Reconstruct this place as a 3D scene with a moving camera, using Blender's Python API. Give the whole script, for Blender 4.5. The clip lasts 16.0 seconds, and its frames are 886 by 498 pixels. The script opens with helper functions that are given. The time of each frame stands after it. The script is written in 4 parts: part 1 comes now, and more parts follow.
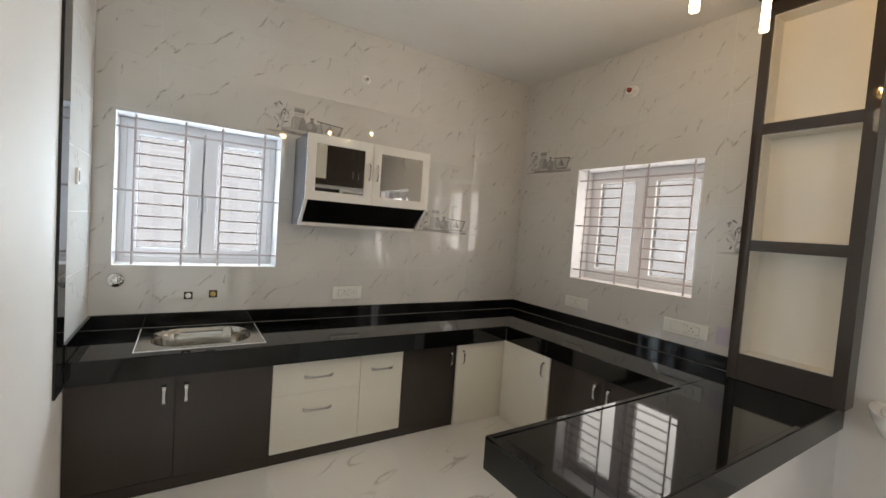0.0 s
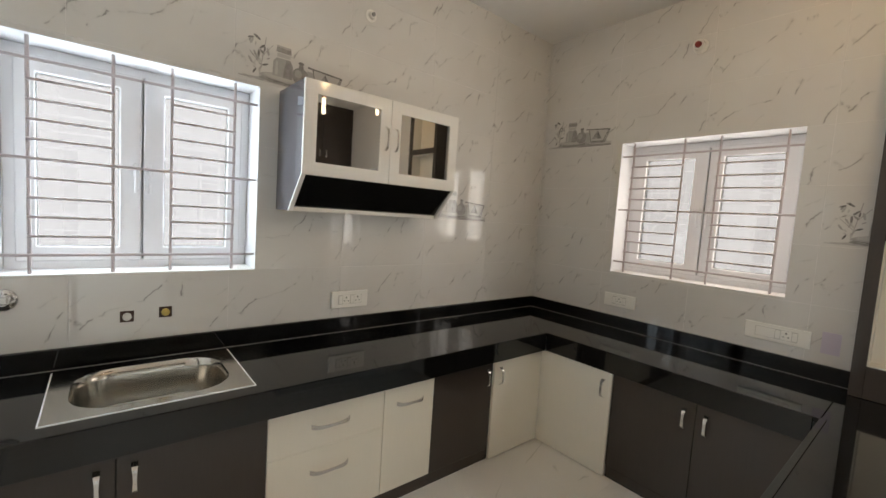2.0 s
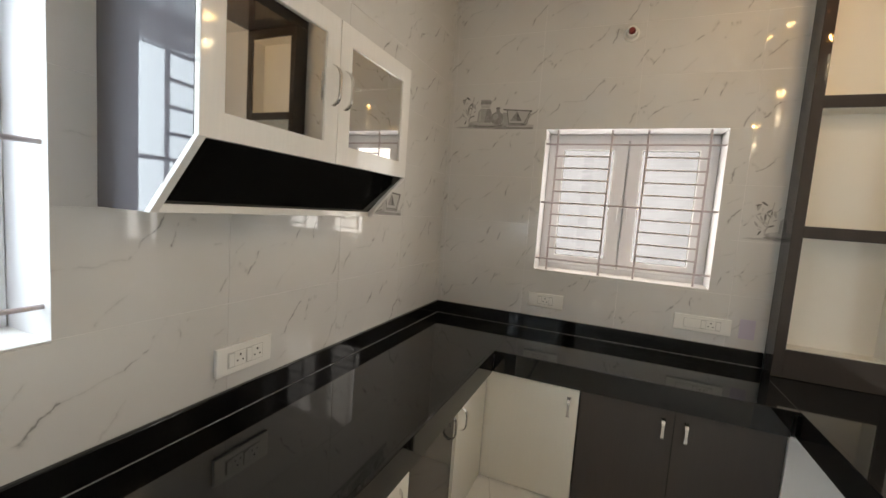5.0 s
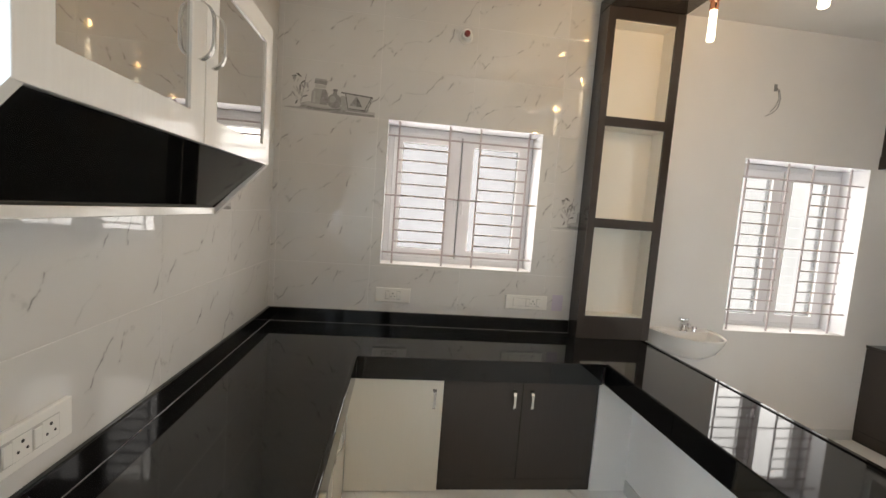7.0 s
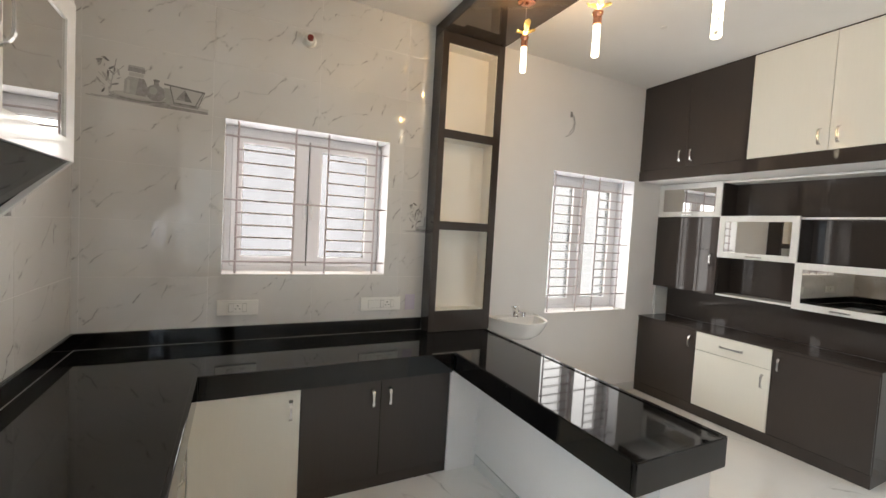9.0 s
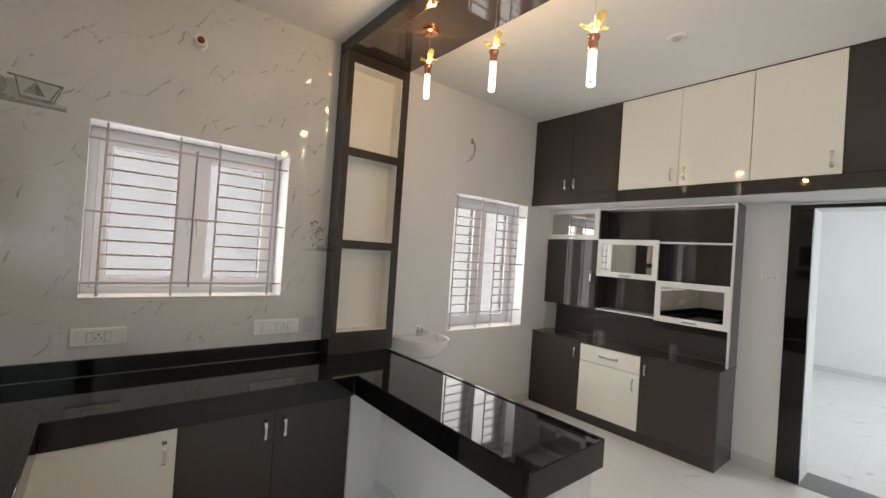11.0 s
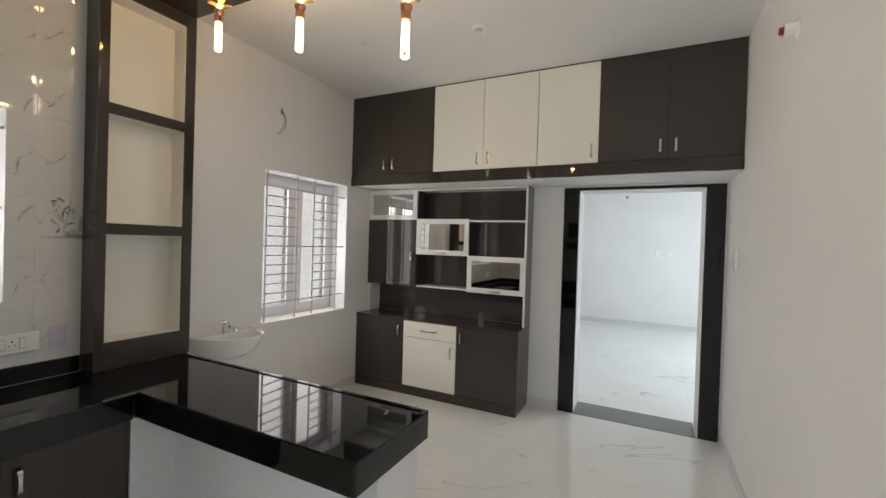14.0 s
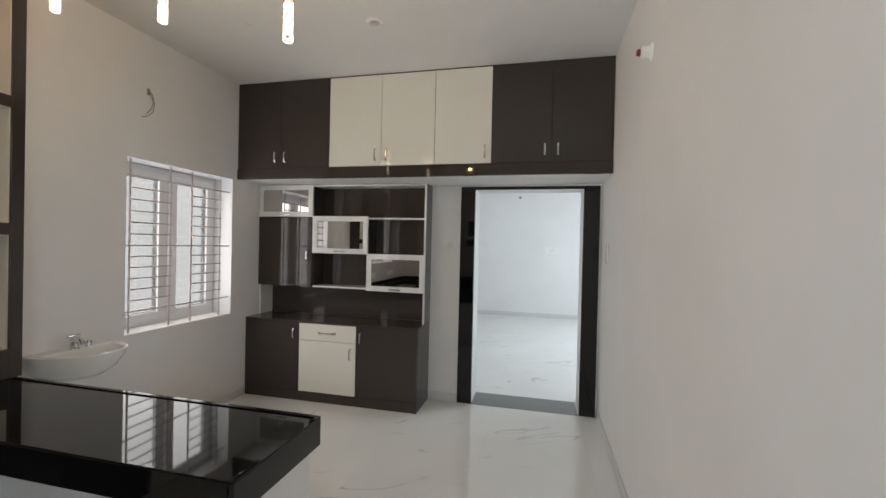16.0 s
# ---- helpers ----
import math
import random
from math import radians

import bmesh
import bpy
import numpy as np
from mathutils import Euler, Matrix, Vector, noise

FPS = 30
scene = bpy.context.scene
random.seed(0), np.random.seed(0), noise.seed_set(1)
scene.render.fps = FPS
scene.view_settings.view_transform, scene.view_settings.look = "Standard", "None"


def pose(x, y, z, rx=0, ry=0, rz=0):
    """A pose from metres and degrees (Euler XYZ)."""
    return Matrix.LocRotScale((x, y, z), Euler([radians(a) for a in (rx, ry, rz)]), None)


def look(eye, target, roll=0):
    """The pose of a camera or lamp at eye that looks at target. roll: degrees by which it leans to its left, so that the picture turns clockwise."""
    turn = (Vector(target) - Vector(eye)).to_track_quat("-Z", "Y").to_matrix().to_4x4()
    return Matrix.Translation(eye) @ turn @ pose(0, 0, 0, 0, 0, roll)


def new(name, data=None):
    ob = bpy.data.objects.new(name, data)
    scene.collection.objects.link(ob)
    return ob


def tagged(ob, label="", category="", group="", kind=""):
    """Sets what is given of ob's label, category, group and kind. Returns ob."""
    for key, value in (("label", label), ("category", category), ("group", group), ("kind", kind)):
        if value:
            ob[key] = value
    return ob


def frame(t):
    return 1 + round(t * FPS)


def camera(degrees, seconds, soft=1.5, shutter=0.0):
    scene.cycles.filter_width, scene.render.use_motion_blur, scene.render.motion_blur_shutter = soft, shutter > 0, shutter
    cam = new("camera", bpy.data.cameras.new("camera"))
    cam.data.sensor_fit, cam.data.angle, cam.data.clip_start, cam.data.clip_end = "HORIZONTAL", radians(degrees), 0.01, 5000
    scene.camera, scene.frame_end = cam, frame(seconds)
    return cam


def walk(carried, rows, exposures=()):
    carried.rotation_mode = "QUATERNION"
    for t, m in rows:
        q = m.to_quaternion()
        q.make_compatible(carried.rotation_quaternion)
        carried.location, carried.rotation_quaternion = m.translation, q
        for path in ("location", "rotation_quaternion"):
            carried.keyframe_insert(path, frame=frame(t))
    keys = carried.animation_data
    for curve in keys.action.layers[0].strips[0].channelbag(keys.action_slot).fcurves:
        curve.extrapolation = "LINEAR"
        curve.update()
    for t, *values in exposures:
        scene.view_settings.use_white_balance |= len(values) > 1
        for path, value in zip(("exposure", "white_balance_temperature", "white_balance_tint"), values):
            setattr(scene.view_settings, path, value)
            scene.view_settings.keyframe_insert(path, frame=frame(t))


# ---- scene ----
cam = camera(93.9, 16.0)
PATH = [
    (0, (0.14, 0.237, 1.57), (1.207, 1.926, 1.473), 4.1),
    (0.5, (0.169, 0.437, 1.588), (1.281, 2.095, 1.465), 4.1),
    (1, (0.168, 0.663, 1.563), (1.322, 2.291, 1.43), 4.0),
    (1.5, (0.119, 0.921, 1.564), (1.322, 2.511, 1.416), 3.9),
    (2, (0.102, 1.161, 1.551), (1.372, 2.698, 1.392), 3.8),
    (2.5, (0.121, 1.387, 1.568), (1.456, 2.867, 1.4), 3.5),
    (3, (0.141, 1.632, 1.563), (1.558, 3.032, 1.381), 3.3),
    (5.5, (0.232, 2.385, 1.585), (2.156, 2.902, 1.405), 4.3),
    (6, (0.282, 2.495, 1.574), (2.259, 2.741, 1.402), 4.4),
    (6.5, (0.297, 2.607, 1.583), (2.29, 2.592, 1.413), 4.6),
    (7, (0.288, 2.685, 1.588), (2.268, 2.459, 1.416), 4.3),
    (7.5, (0.276, 2.72, 1.55), (2.226, 2.302, 1.4), 4.1),
    (8, (0.262, 2.737, 1.549), (2.164, 2.135, 1.408), 3.8),
    (8.5, (0.227, 2.714, 1.56), (2.075, 1.959, 1.44), 3.5),
    (9, (0.205, 2.705, 1.571), (1.992, 1.811, 1.477), 3.2),
    (11.5, (0.191, 2.691, 1.588), (1.666, 1.341, 1.615), 3.9),
    (12, (0.216, 2.672, 1.585), (1.606, 1.235, 1.605), 3.6),
    (12.5, (0.245, 2.645, 1.581), (1.529, 1.112, 1.584), 3.0),
    (13, (0.262, 2.609, 1.572), (1.415, 0.975, 1.56), 2.5),
    (13.5, (0.255, 2.591, 1.573), (1.273, 0.87, 1.552), 2.1),
    (14, (0.25, 2.596, 1.572), (1.139, 0.805, 1.55), 1.8),
    (14.5, (0.245, 2.58, 1.562), (1.017, 0.735, 1.542), 1.7),
    (15, (0.235, 2.569, 1.565), (0.898, 0.682, 1.544), 1.6),
    (15.5, (0.229, 2.562, 1.561), (0.784, 0.641, 1.545), 1.5),
    (16, (0.211, 2.556, 1.565), (0.67, 0.61, 1.548), 1.3),
]
EXPOSURES = [(0.0, -0.1, 6900, 10), (1.5, -0.02, 7000, 10), (3.0, -0.08, 7100, 10), (5.5, 0.16, 7000, 10), (6.5, 0.26, 6880, 10), (9.0, 0.29, 6680, 10), (11.4, -0.1, 6700, 10), (12.5, -0.12, 6750, 10), (14.0, -0.28, 6650, 10), (16.0, -0.38, 6560, 10)]
walk(cam, [(t, look(eye, target, roll)) for t, eye, target, roll in PATH], EXPOSURES)

# ---- world and large lights ----
SKY_GLARE, ROOM_LAMP, TUBE_GLOW, PENDANT_LAMP = 15.0, 132.0, 7.0, 5.0
SKY_LAMPS = {"window_1": (3.2, (0.70, 0.86, 1.0)), "window_2": (2.2, (1.0, 0.975, 0.94)), "window_3": (2.8, (1.0, 0.985, 0.97))}   # watts a pane
world = bpy.data.worlds.new("world")
scene.world = world
world.use_nodes = True
wn = world.node_tree
sky = wn.nodes.new("ShaderNodeTexSky")
sky.sky_type, sky.sun_disc = "NISHITA", False
sky.sun_elevation, sky.sun_rotation = radians(50), radians(200)
wn.links.new(sky.outputs[0], wn.nodes["Background"].inputs[0])
wn.nodes["Background"].inputs[1].default_value = 0.12

# ---- plan, in metres ----
NORTH, EAST, WEST, SOUTH, CEIL = 3.513, 3.133, -0.335, -1.515, 3.10
TOP, APRON = 0.79, 0.665            # worktop and the lower edge of its granite apron
CNT_N, CNT_E, PEN_N, PEN_S, PEN_W = 2.855, 2.487, 1.43, 0.89, 1.145
CAB_N, CAB_E = 2.908, 2.519         # cabinet fronts
SHELF = 2.99                        # front of the niche column
LOFT, SOFFIT = -0.947, 2.168
ROWS_Z = [0.87 + 0.3275 * n for n in range(-1, 8)]


# ---- materials ----
def material(name, color, rough=0.5, metal=0.0, spec=0.5):
    m = bpy.data.materials.new(name)
    m.use_nodes = True
    b = m.node_tree.nodes["Principled BSDF"]
    b.inputs["Base Color"].default_value = (*color, 1)
    b.inputs["Roughness"].default_value = rough
    b.inputs["Metallic"].default_value = metal
    b.inputs["Specular IOR Level"].default_value = spec
    return m


def node(m, kind, **values):
    n = m.node_tree.nodes.new(kind)
    for key, value in values.items():
        n.inputs[key].default_value = value
    return n


def join(m, a, b):
    m.node_tree.links.new(a, b)


def place_of(m):
    return m.node_tree.nodes.new("ShaderNodeNewGeometry").outputs["Position"]


def noise_of(m, vector, scale, detail=4.0, rough=0.55, distort=0.0):
    n = node(m, "ShaderNodeTexNoise", Scale=scale, Detail=detail, Roughness=rough, Distortion=distort)
    join(m, vector, n.inputs["Vector"])
    return n.outputs["Fac"]


def ramp(m, fac, stops):
    r = m.node_tree.nodes.new("ShaderNodeValToRGB")
    while len(r.color_ramp.elements) < len(stops):
        r.color_ramp.elements.new(0.5)
    for e, (at, c) in zip(r.color_ramp.elements, stops):
        e.position, e.color = at, (*c, 1) if len(c) == 3 else c
    join(m, fac, r.inputs["Fac"])
    return r.outputs["Color"]


def math_of(m, op, a, b=None, clamp=False):
    n = m.node_tree.nodes.new("ShaderNodeMath")
    n.operation, n.use_clamp = op, clamp
    for k, v in enumerate((a, b)):
        if v is None:
            continue
        if isinstance(v, (int, float)):
            n.inputs[k].default_value = v
        else:
            join(m, v, n.inputs[k])
    return n.outputs[0]


def mix_of(m, fac, a, b):
    n = m.node_tree.nodes.new("ShaderNodeMix")
    n.data_type = "RGBA"
    for socket, v in ((n.inputs["Factor"], fac), (n.inputs["A"], a), (n.inputs["B"], b)):
        if isinstance(v, (int, float)):
            socket.default_value = v
        elif isinstance(v, tuple):
            socket.default_value = (*v, 1)
        else:
            join(m, v, socket)
    return n.outputs["Result"]


def shader(m):
    return m.node_tree.nodes["Principled BSDF"]


def bump(m, height, strength, distance=0.002):
    n = node(m, "ShaderNodeBump", Strength=strength, Distance=distance)
    join(m, height, n.inputs["Height"])
    join(m, n.outputs[0], shader(m).inputs["Normal"])


def roughen(m, fac, low, high):
    n = node(m, "ShaderNodeMapRange")
    n.inputs["To Min"].default_value, n.inputs["To Max"].default_value = low, high
    join(m, fac, n.inputs["Value"])
    join(m, n.outputs[0], shader(m).inputs["Roughness"])


def veined(m, base, cloud, vein, along, width, amount):
    """Marble floor: short slanting strokes, with soft clouds."""
    where = place_of(m)
    split = m.node_tree.nodes.new("ShaderNodeSeparateXYZ")
    join(m, where, split.inputs[0])
    x, y, z = split.outputs
    u, v = x, y
    c, s = math.cos(along), math.sin(along)
    p = math_of(m, "ADD", math_of(m, "MULTIPLY", u, c), math_of(m, "MULTIPLY", v, s))
    q = math_of(m, "SUBTRACT", math_of(m, "MULTIPLY", v, c), math_of(m, "MULTIPLY", u, s))
    jag = math_of(m, "MULTIPLY", math_of(m, "SUBTRACT", noise_of(m, where, 16, 2), 0.5), 0.024)
    q = math_of(m, "ADD", q, jag)
    back = m.node_tree.nodes.new("ShaderNodeCombineXYZ")
    join(m, math_of(m, "MULTIPLY", p, 0.7), back.inputs[0])
    join(m, math_of(m, "MULTIPLY", q, 2.7), back.inputs[1])
    flow = back.outputs[0]
    ridge = math_of(m, "ABSOLUTE", math_of(m, "SUBTRACT", noise_of(m, flow, 1.6, 2, 0.4, 0.0), 0.5))
    line = ramp(m, ridge, [(0.0, (1, 1, 1)), (width, (0.35, 0.35, 0.35)), (width * 3.2, (0, 0, 0))])
    gate = ramp(m, noise_of(m, flow, 2.3, 1, 0.4), [(0.525, (0, 0, 0)), (0.60, (1, 1, 1))])
    ink = math_of(m, "MULTIPLY", math_of(m, "MULTIPLY", line, gate), amount)
    tone = mix_of(m, ramp(m, noise_of(m, where, 1.7, 3), [(0.3, (0, 0, 0)), (0.75, (1, 1, 1))]), base, cloud)
    join(m, mix_of(m, ink, tone, vein), shader(m).inputs["Base Color"])
    return where


def printed_marble(name, east):
    """Glazed tile with the same printed strokes on each piece; east: on the wall that runs along y, else along x."""
    m = material(name, (0.8, 0.79, 0.77), 0.06, 0.0, 1.0)
    where = place_of(m)
    own = m.node_tree.nodes.new("ShaderNodeObjectInfo").outputs["Random"]
    split = m.node_tree.nodes.new("ShaderNodeSeparateXYZ")
    join(m, where, split.inputs[0])
    x, y, z = split.outputs
    u = math_of(m, "SUBTRACT", 0.98 + 0.625 * 8, y) if east else math_of(m, "SUBTRACT", x, 0.61 - 0.625 * 8)
    v = math_of(m, "SUBTRACT", z, 0.87 - 0.3275 * 4)
    u, v = math_of(m, "MODULO", u, 0.625), math_of(m, "MODULO", v, 0.3275)
    # each piece is printed a little off, and its strokes wander
    u = math_of(m, "ADD", u, math_of(m, "MULTIPLY", math_of(m, "SUBTRACT", own, 0.5), 0.06))
    v = math_of(m, "ADD", v, math_of(m, "MULTIPLY", math_of(m, "SUBTRACT", math_of(m, "FRACT", math_of(m, "MULTIPLY", own, 7.3)), 0.5), 0.05))
    wander = math_of(m, "ADD", math_of(m, "MULTIPLY", math_of(m, "SUBTRACT", noise_of(m, where, 7, 1), 0.5), 0.07),
                     math_of(m, "MULTIPLY", math_of(m, "SUBTRACT", noise_of(m, where, 34, 2), 0.5), 0.020))
    u, v = math_of(m, "ADD", u, wander), math_of(m, "SUBTRACT", v, math_of(m, "MULTIPLY", wander, 0.7))
    spot_at = m.node_tree.nodes.new("ShaderNodeCombineXYZ")
    join(m, u, spot_at.inputs[0])
    join(m, v, spot_at.inputs[1])

    def vec(op, a, b=None, scale=None):
        n = m.node_tree.nodes.new("ShaderNodeVectorMath")
        n.operation = op
        for k, w in enumerate((a, b)):
            if isinstance(w, tuple):
                n.inputs[k].default_value = w
            elif w is not None:
                join(m, w, n.inputs[k])
        if scale is not None:
            join(m, scale, n.inputs["Scale"])
        return n.outputs["Value"] if op in ("DOT_PRODUCT", "LENGTH") else n.outputs["Vector"]

    def off(strokes):
        """Distance to the nearest of some straight strokes."""
        least = None
        for u0, v0, u1, v1 in strokes:
            d = (u1 - u0, v1 - v0, 0.0)
            rel = vec("SUBTRACT", spot_at.outputs[0], (u0, v0, 0.0))
            share = math_of(m, "MULTIPLY", vec("DOT_PRODUCT", rel, d), 1 / (d[0] ** 2 + d[1] ** 2), True)
            gap = vec("LENGTH", vec("SUBTRACT", rel, vec("SCALE", d, None, share)))
            least = gap if least is None else math_of(m, "MINIMUM", least, gap)
        return least

    bold = off(((0.275, 0.185, 0.375, 0.300), (0.550, 0.030, 0.640, 0.165), (-0.075, 0.030, 0.010, 0.165), (0.045, 0.075, 0.115, 0.155), (0.412, 0.205, 0.432, 0.290)))
    faint = off(((0.115, 0.155, 0.275, 0.185), (0.375, 0.300, 0.400, 0.345), (0.200, 0.010, 0.285, 0.100), (0.555, 0.205, 0.640, 0.245), (0.01, 0.165, 0.06, 0.22)))
    smudge = off(((0.425, 0.272, 0.475, 0.288), (0.010, 0.125, 0.045, 0.095)))
    breaks = ramp(m, noise_of(m, where, 21, 2), [(0.42, (0.06, 0.06, 0.06)), (0.60, (1, 1, 1))])
    width = math_of(m, "ADD", 0.0016, math_of(m, "MULTIPLY", noise_of(m, where, 13, 1), 0.0036))

    def stroke(gap, wide, strength):
        return math_of(m, "MULTIPLY", math_of(m, "SUBTRACT", 1.0, math_of(m, "DIVIDE", gap, math_of(m, "MULTIPLY", width, wide)), True), strength)
    ink = math_of(m, "ADD", stroke(bold, 1.35, 0.70), stroke(bold, 3.6, 0.16))
    ink = math_of(m, "MAXIMUM", ink, math_of(m, "ADD", stroke(faint, 1.0, 0.20), stroke(faint, 3.4, 0.07)))
    ink = math_of(m, "MAXIMUM", ink, math_of(m, "MULTIPLY", stroke(smudge, 4.6, 0.55), ramp(m, noise_of(m, where, 60, 3), [(0.4, (0.1, 0.1, 0.1)), (0.6, (1, 1, 1))])))
    ink = math_of(m, "MULTIPLY", ink, breaks, True)
    tone = mix_of(m, ramp(m, noise_of(m, where, 1.7, 3), [(0.3, (0, 0, 0)), (0.75, (1, 1, 1))]), (0.71, 0.70, 0.675), (0.65, 0.64, 0.62))
    join(m, mix_of(m, ink, tone, (0.19, 0.185, 0.18)), shader(m).inputs["Base Color"])
    roughen(m, noise_of(m, where, 9), 0.01, 0.04)
    bump(m, noise_of(m, where, 2.2, 1), 0.03, 0.01)
    return m


tile_marble = printed_marble("glazed marble tile", False)
tile_marble_side = printed_marble("glazed marble tile of the side walls", True)

floor_marble = material("polished marble floor", (0.8, 0.8, 0.78), 0.08, 0.0, 0.75)
where = veined(floor_marble, (0.85, 0.835, 0.80), (0.80, 0.785, 0.75), (0.22, 0.2, 0.17), radians(24), 0.005, 0.52)
roughen(floor_marble, noise_of(floor_marble, where, 5), 0.02, 0.08)

grout = material("pale cement grout", (0.66, 0.65, 0.62), 0.8)


def plaster(name, color, low=0.55):
    m = material(name, color, low)
    at = place_of(m)
    dark = tuple(v * 0.94 for v in color)
    join(m, mix_of(m, ramp(m, noise_of(m, at, 1.3, 4), [(0.3, (0, 0, 0)), (0.7, (1, 1, 1))]), color, dark), shader(m).inputs["Base Color"])
    bump(m, noise_of(m, at, 90, 3), 0.12, 0.001)
    roughen(m, noise_of(m, at, 4), low, low + 0.15)
    return m


wall_paint = plaster("white emulsion wall paint", (0.82, 0.80, 0.78), 0.62)
shader(wall_paint).inputs["Specular IOR Level"].default_value = 0.25
ceiling_paint = plaster("white ceiling distemper", (0.84, 0.83, 0.81), 0.75)
skirting = plaster("grey marble skirting", (0.66, 0.65, 0.63), 0.4)

granite = material("polished black granite", (0.004, 0.004, 0.0045), 0.06, 0.0, 0.5)
where = place_of(granite)
join(granite, ramp(granite, noise_of(granite, where, 420, 2, 0.7), [(0.60, (0.0028, 0.0028, 0.003)), (0.78, (0.024, 0.024, 0.024))]), shader(granite).inputs["Base Color"])
roughen(granite, noise_of(granite, where, 7, 3), 0.02, 0.07)
grey_granite = material("grey flamed granite sill", (0.2, 0.2, 0.2), 0.3)
where = place_of(grey_granite)
join(grey_granite, ramp(grey_granite, noise_of(grey_granite, where, 160, 3, 0.7), [(0.35, (0.10, 0.10, 0.10)), (0.7, (0.26, 0.26, 0.25))]), shader(grey_granite).inputs["Base Color"])


def laminate(name, color, low, high, fade=0.965):
    m = material(name, color, low)
    at = m.node_tree.nodes.new("ShaderNodeMapping")
    at.inputs["Scale"].default_value = (40, 40, 2.5)
    join(m, place_of(m), at.inputs["Vector"])
    grain = noise_of(m, at.outputs[0], 3.0, 4, 0.6)
    join(m, mix_of(m, ramp(m, grain, [(0.35, (0, 0, 0)), (0.7, (1, 1, 1))]), color, tuple(v * fade for v in color)), shader(m).inputs["Base Color"])
    roughen(m, noise_of(m, place_of(m), 6, 3), low, high)
    bump(m, noise_of(m, place_of(m), 2.2, 2), 0.04, 0.01)
    return m


brown = laminate("dark brown gloss laminate", (0.047, 0.037, 0.032), 0.012, 0.04, 0.94)
cream = laminate("cream gloss laminate", (0.82, 0.79, 0.70), 0.05, 0.11, 0.985)
grey_side = laminate("grey lilac gloss laminate", (0.085, 0.08, 0.09), 0.03, 0.06)
shader(grey_side).inputs["Specular IOR Level"].default_value = 1.0
white_gloss = laminate("white gloss laminate", (0.80, 0.79, 0.76), 0.05, 0.1)
niche_white = plaster("cream niche lining", (0.78, 0.74, 0.66), 0.4)
gap_dark = material("dark joint", (0.015, 0.013, 0.012), 0.7)
upvc = material("white window plastic", (0.80, 0.80, 0.815), 0.22)
bar_paint = material("mauve grey enamel on steel bars", (0.50, 0.44, 0.445), 0.4)
chrome = material("polished chrome", (0.78, 0.78, 0.78), 0.14, 1.0)
nickel = material("satin nickel", (0.66, 0.65, 0.63), 0.27, 1.0)
steel = material("brushed stainless steel", (0.55, 0.52, 0.47), 0.24, 1.0)
where = place_of(steel)
roughen(steel, noise_of(steel, where, 6, 2), 0.11, 0.19)
mirror = material("grey tinted mirror glass", (0.60, 0.59, 0.565), 0.02, 1.0)
black_glass = material("black glass", (0.006, 0.006, 0.006), 0.03, 0.0, 1.0)
ceramic = material("white glazed ceramic", (0.82, 0.80, 0.77), 0.08)
plastic = material("ivory switch plastic", (0.86, 0.85, 0.81), 0.25)
seam_grey = material("grey seam", (0.30, 0.29, 0.28), 0.6)
plate_seam = material("pale grey plate seam", (0.55, 0.54, 0.51), 0.5)
plastic_dark = material("dark socket holes", (0.03, 0.03, 0.03), 0.6)
lilac = material("lilac protective film", (0.55, 0.50, 0.60), 0.3)
copper = material("polished copper", (0.72, 0.33, 0.20), 0.16, 1.0)
red_cap = material("red plastic cap", (0.22, 0.025, 0.02), 0.45)
def print_ink(name, color):
    """Printed half-tone under the glaze, mottled."""
    m = material(name, color, 0.05, 0.0, 1.0)
    mottle = ramp(m, noise_of(m, place_of(m), 38, 4, 0.65), [(0.35, (0, 0, 0)), (0.66, (1, 1, 1))])
    join(m, mix_of(m, mottle, color, tuple(0.6 * c + 0.22 for c in color)), shader(m).inputs["Base Color"])
    return m


print_pale = print_ink("pale printed glaze", (0.52, 0.51, 0.49))
print_mid = print_ink("middle grey printed glaze", (0.40, 0.39, 0.375))
print_grey = print_ink("grey printed glaze", (0.27, 0.26, 0.25))
print_dark = print_ink("dark printed glaze", (0.13, 0.125, 0.12))
silicone = material("white silicone bead", (0.78, 0.78, 0.76), 0.4)
broken_brick = plaster("broken brick and mortar", (0.055, 0.032, 0.024), 0.8)
wire_grey = material("grey cable", (0.25, 0.25, 0.25), 0.5)
brass_yellow = material("yellow plastic plug", (0.55, 0.42, 0.12), 0.5)

def obscured(name, tint):
    m = bpy.data.materials.new(name)
    m.use_nodes = True
    tree = m.node_tree
    tree.nodes.remove(tree.nodes["Principled BSDF"])
    clear, gloss, both = (tree.nodes.new(k) for k in ("ShaderNodeBsdfTransparent", "ShaderNodeBsdfGlossy", "ShaderNodeMixShader"))
    clear.inputs[0].default_value = (*tint, 1)
    gloss.inputs["Roughness"].default_value = 0.02
    both.inputs[0].default_value = 0.05
    tree.links.new(clear.outputs[0], both.inputs[1])
    tree.links.new(gloss.outputs[0], both.inputs[2])
    tree.links.new(both.outputs[0], tree.nodes["Material Output"].inputs[0])
    return m


# tints set the panes' brightness: they dim the stronger glowing panels behind
pane_glass = obscured("obscured glass tinted to dim the glare", (0.297, 0.30, 0.302))
pane_glass_warm = obscured("warm obscured glass dimming the glare", (0.220, 0.202, 0.195))
pane_glass_grey = obscured("grey obscured glass dimming the glare", (0.238, 0.241, 0.250))

petal_glass = material("amber crystal petals", (1.0, 0.83, 0.34), 0.1)
shader(petal_glass).inputs["Transmission Weight"].default_value = 0.45


